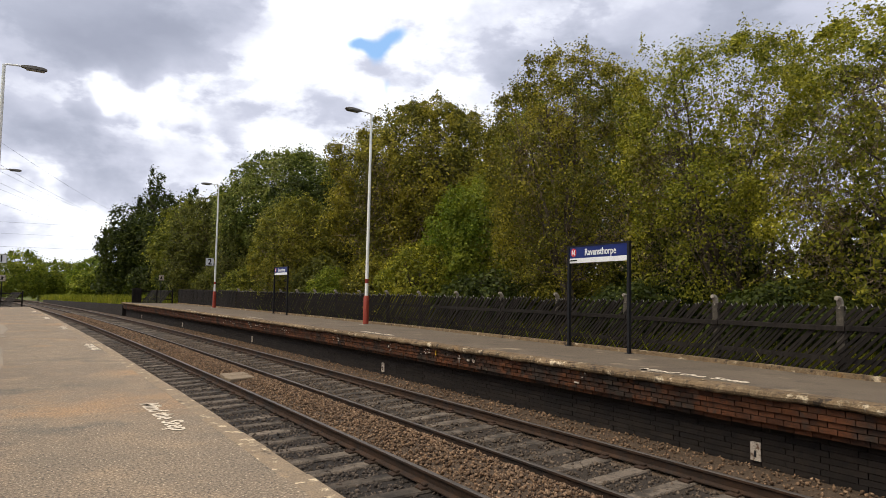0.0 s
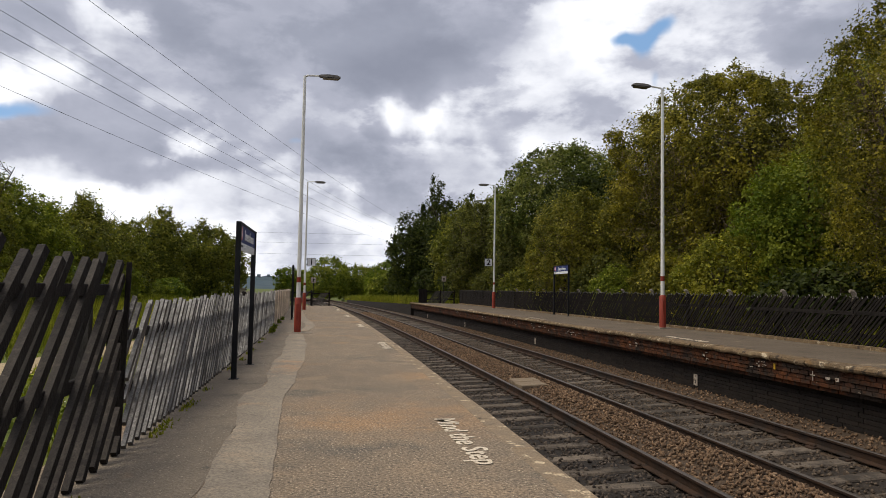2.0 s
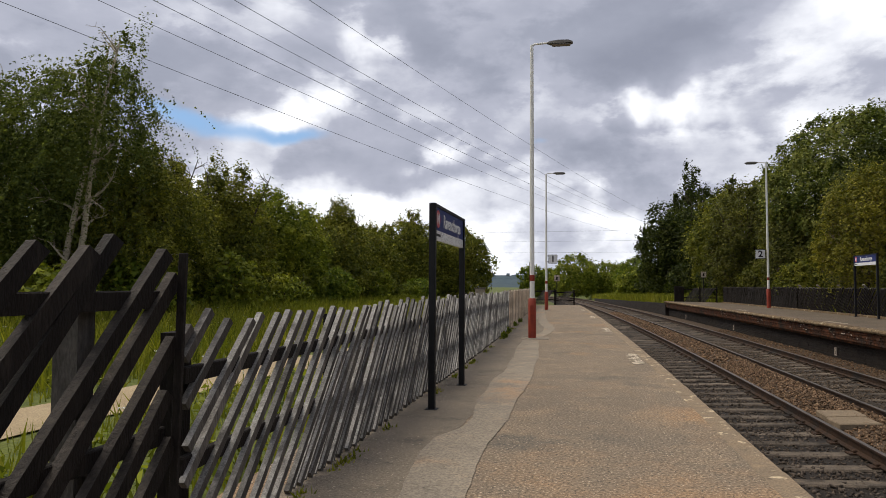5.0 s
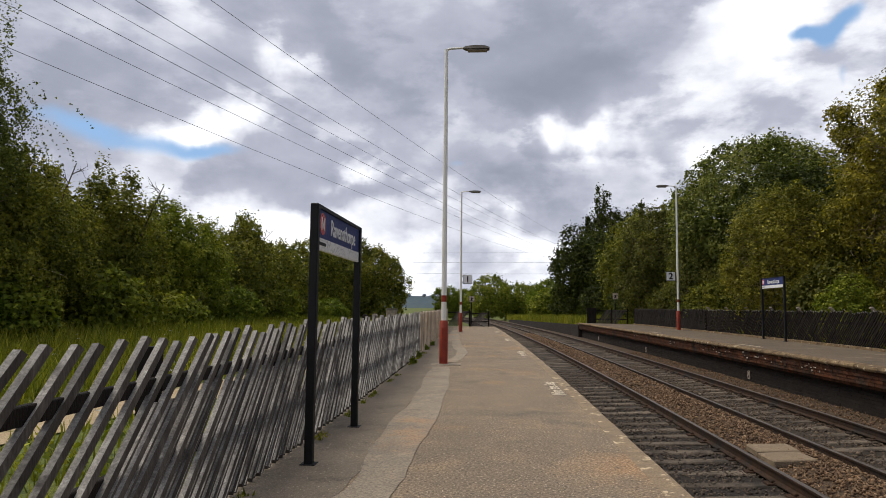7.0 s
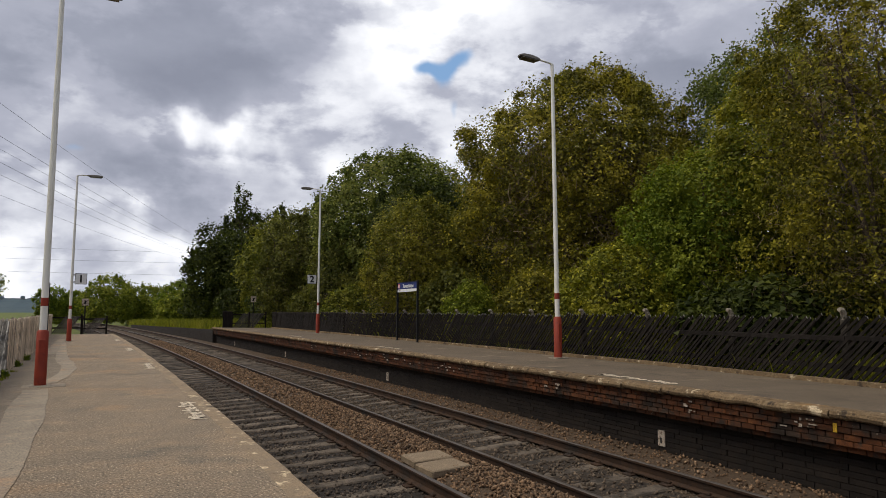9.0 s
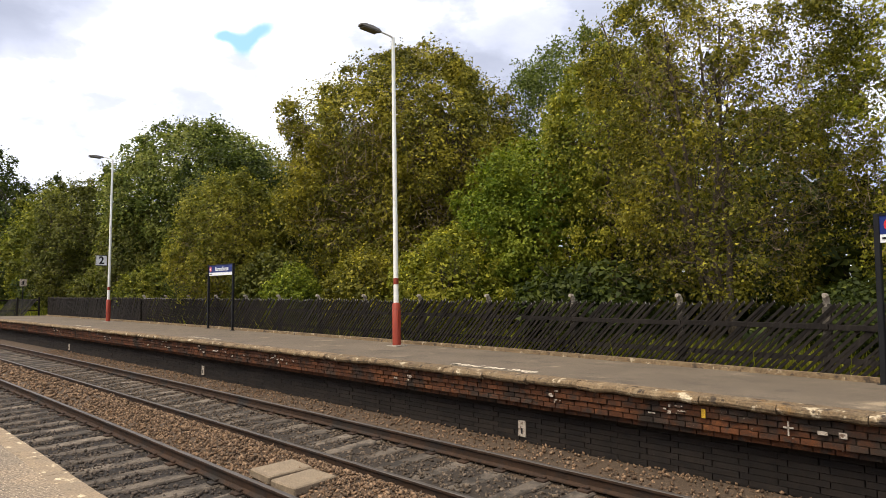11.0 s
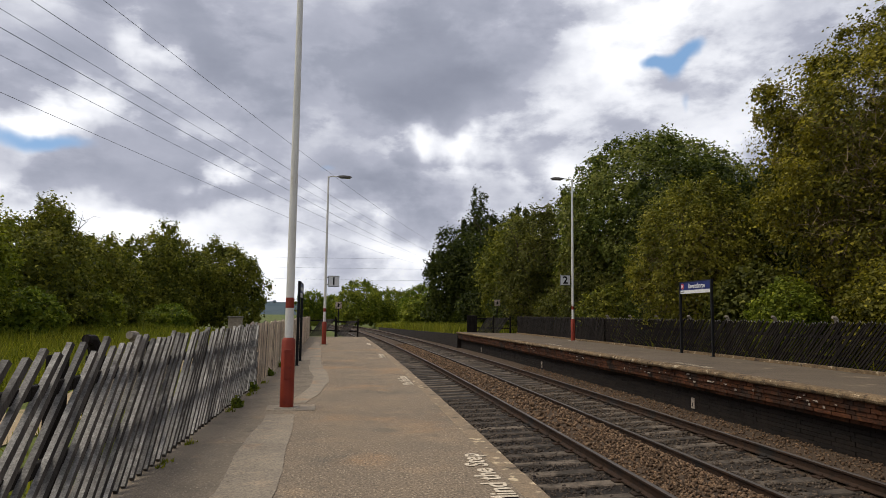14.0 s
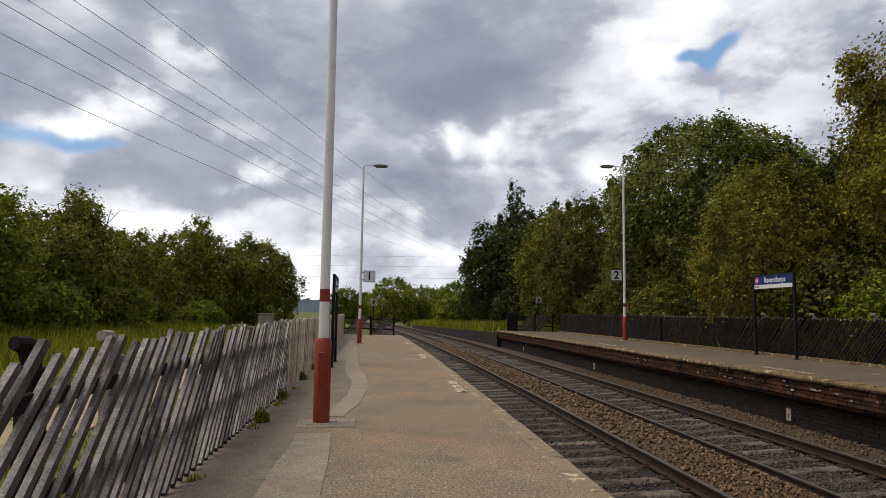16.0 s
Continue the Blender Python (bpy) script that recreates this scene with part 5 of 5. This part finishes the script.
# the wood behind, from a few grown trees
wood = tree("ash_tree", "dense green tree in the wood behind", 25.0, 31.0, 0.6, 9.0, 3.6, LEAF_DARK, 120, 0.0, 8400, 0.342, 152, 0.184, group="trees in the wood")
for k, (x, y) in enumerate(((22.0, -4.0), (26.0, 18.0), (23.5, 44.0), (24.0, 57.0), (22.0, 65.0), (24.0, 76.0), (26.0, 86.0), (30.0, 51.0), (20.0, -12.0))):
    wood.scale = (1, 1, 0.78 + 0.1 * (k % 4))
    copy_thing(wood, pose(x, y, 0.5, 0, 0, 67 * k))
wood.scale = (1, 1, 1)
scrub = tree("scrub_bush", "dark leafy undergrowth of the wood", 19.5, 34.0, 0.3, 3.6, 2.6, LEAF_DARK, 121, 0.0, 5400, 0.27, 114, 0.204, stems=4, shape=0.35, category="bush", group="undergrowth of the wood")
for k, (x, y) in enumerate(((19.0, 18.0), (18.5, 12.0), (18.5, 6.0), (18.0, 0.5), (18.0, -6.0), (18.8, 24.5), (18.0, 46.5), (17.5, 54.0), (15.0, 64.0), (14.0, 76.0), (13.0, 94.0), (18.8, 40.0))):
    copy_thing(scrub, pose(x, y, 0.3, 0, 0, 51 * k))
far_left = tree("alder_tree", "dense green tree in the row behind the meadow", -20.5, 30.0, 0.2, 7.2, 3.4, LEAF_MEADOW, 122, 0.0, 10800, 0.234, 266, 0.116, group="trees behind the meadow")
for k, (x, y) in enumerate(((-21.0, 38.0), (-21.0, 47.0), (-20.5, 15.0), (-21.0, 7.0), (-20.0, 57.0), (-21.0, 66.0), (-19.0, -2.0), (-20.0, 82.0))):
    copy_thing(far_left, pose(x, y, -0.4, 0, 0, 73 * k))


def blades(n, pick, height, seed):
    """Grass blades as tapered upright leaves."""
    rng = np.random.default_rng(seed)
    p = pick(rng, n)
    h = height * rng.uniform(0.4, 1.3, n)
    a = rng.uniform(0, math.tau, n)
    w = 0.012 + 0.02 * h
    lean_x, lean_y = rng.normal(size=n) * 0.35 * h, rng.normal(size=n) * 0.35 * h
    dx, dy = np.cos(a) * w, np.sin(a) * w
    v = np.stack([np.stack([p[:, 0] - dx, p[:, 1] - dy, p[:, 2]], 1), np.stack([p[:, 0] + dx, p[:, 1] + dy, p[:, 2]], 1), np.stack([p[:, 0] + lean_x, p[:, 1] + lean_y, p[:, 2] + h], 1)], 1)
    return v.reshape(-1, 3), np.arange(3 * n).reshape(-1, 3)


PATH_MID = [(-15, -6.0), (0, -5.4), (9, -5.6), (14, -5.0), (18, -4.1), (22, -3.7), (30, -3.9), (40, -4.6), (56, -5.4)]


def meadow(rng, n):
    y = -4 + 64 * rng.uniform(0, 1, n) ** 1.4
    x = -1.6 - 14.5 * rng.uniform(0, 1, n)
    keep = np.abs(x - np.interp(y, [p[0] for p in PATH_MID], [p[1] for p in PATH_MID])) > 0.75
    x, y = x[keep], y[keep]
    return np.stack([x, y, np.interp(x, [-30, -14, -7.5, -2.2], [0.5, 0.3, -0.2, -0.2]) - 0.02], 1)


def blade_field(name, label, n, pick, height, seed):
    rng = np.random.default_rng(seed)
    pts = pick(rng, n)
    v, f = blades(len(pts), lambda r, m: pts, height, seed + 1)
    solid(name, array_mesh(name, v, f, BLADES), [], label, "grass", "stuff")


def bank(rng, n):
    y = 58 + 60 * rng.uniform(0, 1, n)
    x = np.interp(y, [p[0] for p in EDGE_R], [p[1] for p in EDGE_R]) + 0.2 + 8 * rng.uniform(0, 1, n)
    return np.stack([x, y, 0.12 - 0.011 * (y - 57)], 1)


def fence_foot(rng, n):
    y = 5 + 22 * rng.uniform(0, 1, n)
    clump = np.array([noise.noise((v * 1.4, 2.2, 0)) for v in y])
    y = y[clump > 0.12]
    x = -0.88 - 0.0005 * (y - 27) ** 2 + 0.06 + np.abs(rng.normal(size=len(y))) * 0.05
    return np.stack([x, y, np.full(len(y), 0.004)], 1)


def fence_foot_right(rng, n):
    y = 1 + 40 * rng.uniform(0, 1, n)
    x = np.interp(y, [p[0] for p in FENCE_R], [p[1] for p in FENCE_R]) + 0.1 + 2.5 * rng.uniform(0, 1, n)
    return np.stack([x, y, np.full(len(y), 0.1)], 1)


blade_field("meadow_grass", "long green meadow grass beyond the fence", 52000, meadow, 0.26, 200)


def rough_meadow(rng, n):
    p = meadow(rng, n)
    return p[p[:, 0] < np.interp(p[:, 1], [q[0] for q in PATH_MID], [q[1] for q in PATH_MID]) - 1.6]


blade_field("tall_meadow_grass", "tall rank grass at the far side of the meadow", 60000, rough_meadow, 0.6, 204)


def low_plants(n, clumps, seed):
    """Leafy weeds in low clumps over the meadow."""
    rng = np.random.default_rng(seed)
    c = meadow(rng, clumps)
    v = leaves(c + np.array([0, 0, 0.12]), rng.uniform(0.12, 0.5, len(c)), n, 0.10, rng, 0.6)
    f = np.arange(len(v)).reshape(-1, 3)
    solid("meadow_weeds", array_mesh("meadow_weeds", v, f, LEAF_MEADOW), [], "low leafy weeds among the meadow grass", "weeds", "stuff")


low_plants(46000, 900, 230)


def flower_heads(n, seed):
    """White umbels of wild flowers standing over the grass."""
    rng = np.random.default_rng(seed)
    c = meadow(rng, n)
    c = c[(c[:, 1] > 4) & (c[:, 1] < 34)] + np.array([0, 0, 0.34])
    v = leaves(c, np.full(len(c), 0.05), len(c) * 14, 0.022, rng, 0.35)
    solid("meadow_flowers", array_mesh("meadow_flowers", v, np.arange(len(v)).reshape(-1, 3), PETAL), [], "small white wild flower heads in the meadow", "flowers", "stuff")


flower_heads(420, 231)
blade_field("bank_grass", "tall yellow-green grass on the trackside bank", 16000, bank, 0.75, 201)
blade_field("fence_weeds", "small green grass tufts at the fence foot", 2000, fence_foot, 0.045, 202)
blade_field("undergrowth_grass", "rough grass and nettles behind the far fence", 20000, fence_foot_right, 0.5, 203)

weed = tree("weed", "leafy green weed growing at the fence foot", -0.75, 22.1, 0.0, 0.13, 0.09, LEAF_BRIGHT, 210, 0.0, 200, 0.045, 16, 0.4, stems=3, limbs=3, category="weed", group="weeds on the platform")
for x, y in ((-0.83, 24.4), (-0.82, 27.5), (-0.78, 30.0), (11.75, 5.5), (11.6, 4.4)):
    copy_thing(weed, pose(x, y, 0.0 if x < 5 else 0.22, 0, 0, y * 40))

cab = thing("trackside_cabinet", (-3.4, 39.0, -0.2), "small grey metal cabinet in the meadow beyond the fence", "cabinet")
part("body", Geo().box(-0.25, 0.25, -0.2, 0.2, 0.0, 1.45, bevel=0.02), [CONCRETE_POST], cab)
part("lid", Geo().box(-0.28, 0.28, -0.23, 0.23, 1.452, 1.5, bevel=0.01), [LAMP_GREY], cab)

# sandy path through the meadow
wander = spans(-15, 75, 2)
solid("footpath", ribbon([(y, ease(PATH_MID, y) - 0.7) for y in wander], [(y, ease(PATH_MID, y) + 0.65) for y in wander], -15, 56, -0.175, 0.5, 0.15, 21.0), [PATH_SAND], "pale sandy footpath through the meadow", "path", "structure")


# ---- power lines and distance ----
def cable(name, label, lateral, height, az, sag, s0, s1, radius=0.028):
    a = radians(az)
    ahead, side = Vector((math.sin(a), math.cos(a), 0)), Vector((math.cos(a), -math.sin(a), 0))
    pts, n = [], 40
    for i in range(n + 1):
        k = i / n
        pts.append(ahead * (s0 + (s1 - s0) * k) + side * lateral + Vector((0.5, 2, height - sag * 4 * k * (1 - k))))
    solid(name, Geo().tube(pts, [radius] * len(pts), 5), [WIRE], label, "cable", smooth=True, group="overhead power lines")


for lateral, height in ((-47, 22.3), (-37, 22.3), (-47, 25.5), (-37, 25.5), (-47, 29.5), (-37, 29.5)):
    cable("power_line", "thin dark overhead power cable", lateral, height + 2.5, 15, 5.0, -90, 330, 0.024)
for height in (23, 31, 38):
    cable("power_line", "thin far overhead power cable", 480, height + 8, -80, 6.0, -380, 420, 0.055)


def ridge(x0, x1, y, tall, seed, n=700):
    g = Geo()
    vs = []
    for i in range(n + 1):
        x = x0 + (x1 - x0) * i / n
        z = tall * (0.62 + 0.3 * noise.noise((x * 0.0016, seed, 0)) + 0.06 * noise.noise((x * 0.012, seed, 3))) + 2.6 * noise.noise((x * 0.035, seed, 9)) + 2.2 * noise.noise((x * 0.13, seed, 4))
        vs += [(x, y - 160, -6), (x, y, z), (x, y + 260, z * 0.7), (x, y + 500, -6)]
    g.add(vs, [(4 * i + k, 4 * i + k + 1, 4 * i + k + 5, 4 * i + k + 4) for i in range(n) for k in range(3)])
    return g


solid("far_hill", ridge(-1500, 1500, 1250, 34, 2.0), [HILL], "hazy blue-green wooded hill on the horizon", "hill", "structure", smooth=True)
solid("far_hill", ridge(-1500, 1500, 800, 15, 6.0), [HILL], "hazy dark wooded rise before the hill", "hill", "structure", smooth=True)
for k in range(16):
    x = -140 + 21 * k + random.uniform(-8, 8)
    w, h = random.uniform(4, 7), random.uniform(2, 3.5)
    z = 34 * (0.62 + 0.3 * noise.noise((x * 0.0016, 2.0, 0)) + 0.06 * noise.noise((x * 0.012, 2.0, 3))) - 3
    hs = thing("house", (x, 1243, z), "tiny far house on the hill top", "house", "far houses")
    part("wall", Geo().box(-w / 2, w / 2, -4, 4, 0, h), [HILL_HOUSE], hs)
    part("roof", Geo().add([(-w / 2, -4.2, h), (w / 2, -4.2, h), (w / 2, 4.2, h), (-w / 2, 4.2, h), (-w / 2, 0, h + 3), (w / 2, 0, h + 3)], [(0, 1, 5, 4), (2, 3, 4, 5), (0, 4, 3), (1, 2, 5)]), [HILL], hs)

# ---- pieces of the far platform's face ----
CO = spans(-20, END_R, 0.91)
for ya, yb in zip(CO[:-1], CO[1:]):
    ym, half = (ya + yb) / 2, (yb - ya) / 2 - 0.004
    g, vs = Geo(), []
    outline = [(0.30, -0.11), (0.05, -0.11), (0.012, -0.085), (0.0, -0.05), (0.02, -0.012), (0.06, 0.006), (0.30, 0.006)]
    n = len(outline)
    rows = (-half, -half * 0.33, half * 0.33, half)
    for r in rows:
        w = random.uniform(-0.022, 0.022)
        vs += [(x + (w if x < 0.1 else 0), r, z + (w * 0.5 if 0 < i < n - 1 else 0)) for i, (x, z) in enumerate(outline)]
    fs = [(i * n + k, i * n + (k + 1) % n, (i + 1) * n + (k + 1) % n, (i + 1) * n + k) for i in range(3) for k in range(n)]
    g.add(vs, fs + [tuple(range(n)), tuple(range(3 * n, 4 * n))])
    part("coping_stone", g, [COPING_RIGHT], platform_right, at=pose(edge_right(ym), ym, RIGHT_Z + random.uniform(-0.006, 0.004), 0, 0, math.degrees(math.atan2(edge_right(ya) - edge_right(yb), yb - ya))))

BRICK_MESH = [Geo().box(-0.05, 0.05, -0.1065, 0.1065, 0.0, 0.066, bevel=0.006).mesh("brick", [BRICK]) for _ in range(1)][0]
joined, dark = Geo(), Geo()
for course in range(5):
    z = RIGHT_Z - 0.11 - 0.078 * (course + 1)
    y = -18 + 0.11 * (course % 2)
    while y < END_R - 0.2:
        set_back = 0.09 + (0.0, 0.004, 0.03, 0.035, 0.10)[course] + random.uniform(-0.006, 0.006)
        m = pose(edge_right(y) + set_back + 0.05, y, z + random.uniform(-0.002, 0.002), 0, random.uniform(-1, 1), math.degrees(math.atan2(edge_right(y - 1) - edge_right(y + 1), 2)))
        if 5.0 < y < 18.4 and course < 5:
            part("brick", BRICK_MESH, None, platform_right, at=m)
        else:
            joined.box(-0.05, 0.05, -0.1065, 0.1065, 0.0, 0.066, m=m)
        y += 0.225
part("brick_rows", joined, [BRICK_JOINED], platform_right, kind="stuff")
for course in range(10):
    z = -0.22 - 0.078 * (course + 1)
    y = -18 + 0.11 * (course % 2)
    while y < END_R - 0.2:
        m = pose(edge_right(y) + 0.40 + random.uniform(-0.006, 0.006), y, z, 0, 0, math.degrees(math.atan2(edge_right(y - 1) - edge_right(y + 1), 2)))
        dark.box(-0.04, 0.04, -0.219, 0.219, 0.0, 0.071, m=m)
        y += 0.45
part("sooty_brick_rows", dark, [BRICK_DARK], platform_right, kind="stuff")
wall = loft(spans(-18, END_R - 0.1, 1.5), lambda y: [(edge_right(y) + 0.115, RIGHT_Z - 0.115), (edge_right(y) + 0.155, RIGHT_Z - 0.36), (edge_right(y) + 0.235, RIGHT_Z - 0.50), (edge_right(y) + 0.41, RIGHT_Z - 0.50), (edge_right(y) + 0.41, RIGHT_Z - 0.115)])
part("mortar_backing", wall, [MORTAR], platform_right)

# whitewash marks left on the brickwork
rng = random.Random(5)
flakes = Geo()
for centre, spread, n in ((12.4, 0.16, 7), (14.2, 0.12, 6), (17.5, 0.2, 6), (22.0, 0.5, 12), (25.5, 0.7, 15), (29.0, 0.6, 12), (34.0, 0.6, 9), (7.0, 0.2, 3), (40.0, 0.8, 9)):
    for _ in range(n):
        y, z = rng.gauss(centre, spread), RIGHT_Z - 0.13 - rng.choice((0, 1, 1, 2)) * 0.078 - rng.uniform(0, 0.03)
        w, h = rng.uniform(0.012, 0.06), rng.uniform(0.01, 0.04)
        x = edge_right(y) + 0.078 + (0.024 if z < RIGHT_Z - 0.26 else 0)
        flakes.box(x, x + 0.006, y - w, y + w, z - h, z)
for y, z, w, h in ((10.9, 0.04, 0.009, 0.08), (10.9, 0.05, 0.055, 0.009), (10.55, 0.04, 0.05, 0.02), (10.35, 0.04, 0.04, 0.03)):
    x = edge_right(y) + 0.074
    flakes.box(x, x + 0.006, y - w, y + w, z - h, z + h)
part("whitewash_marks", flakes, [FLAKES], platform_right, "flaking white paint marks", kind="stuff")
part("paint_mark", Geo().box(edge_right(11.9) + 0.074, edge_right(11.9) + 0.08, 11.86, 11.91, 0.03, 0.14), [YELLOW], platform_right, "yellow painted mark")
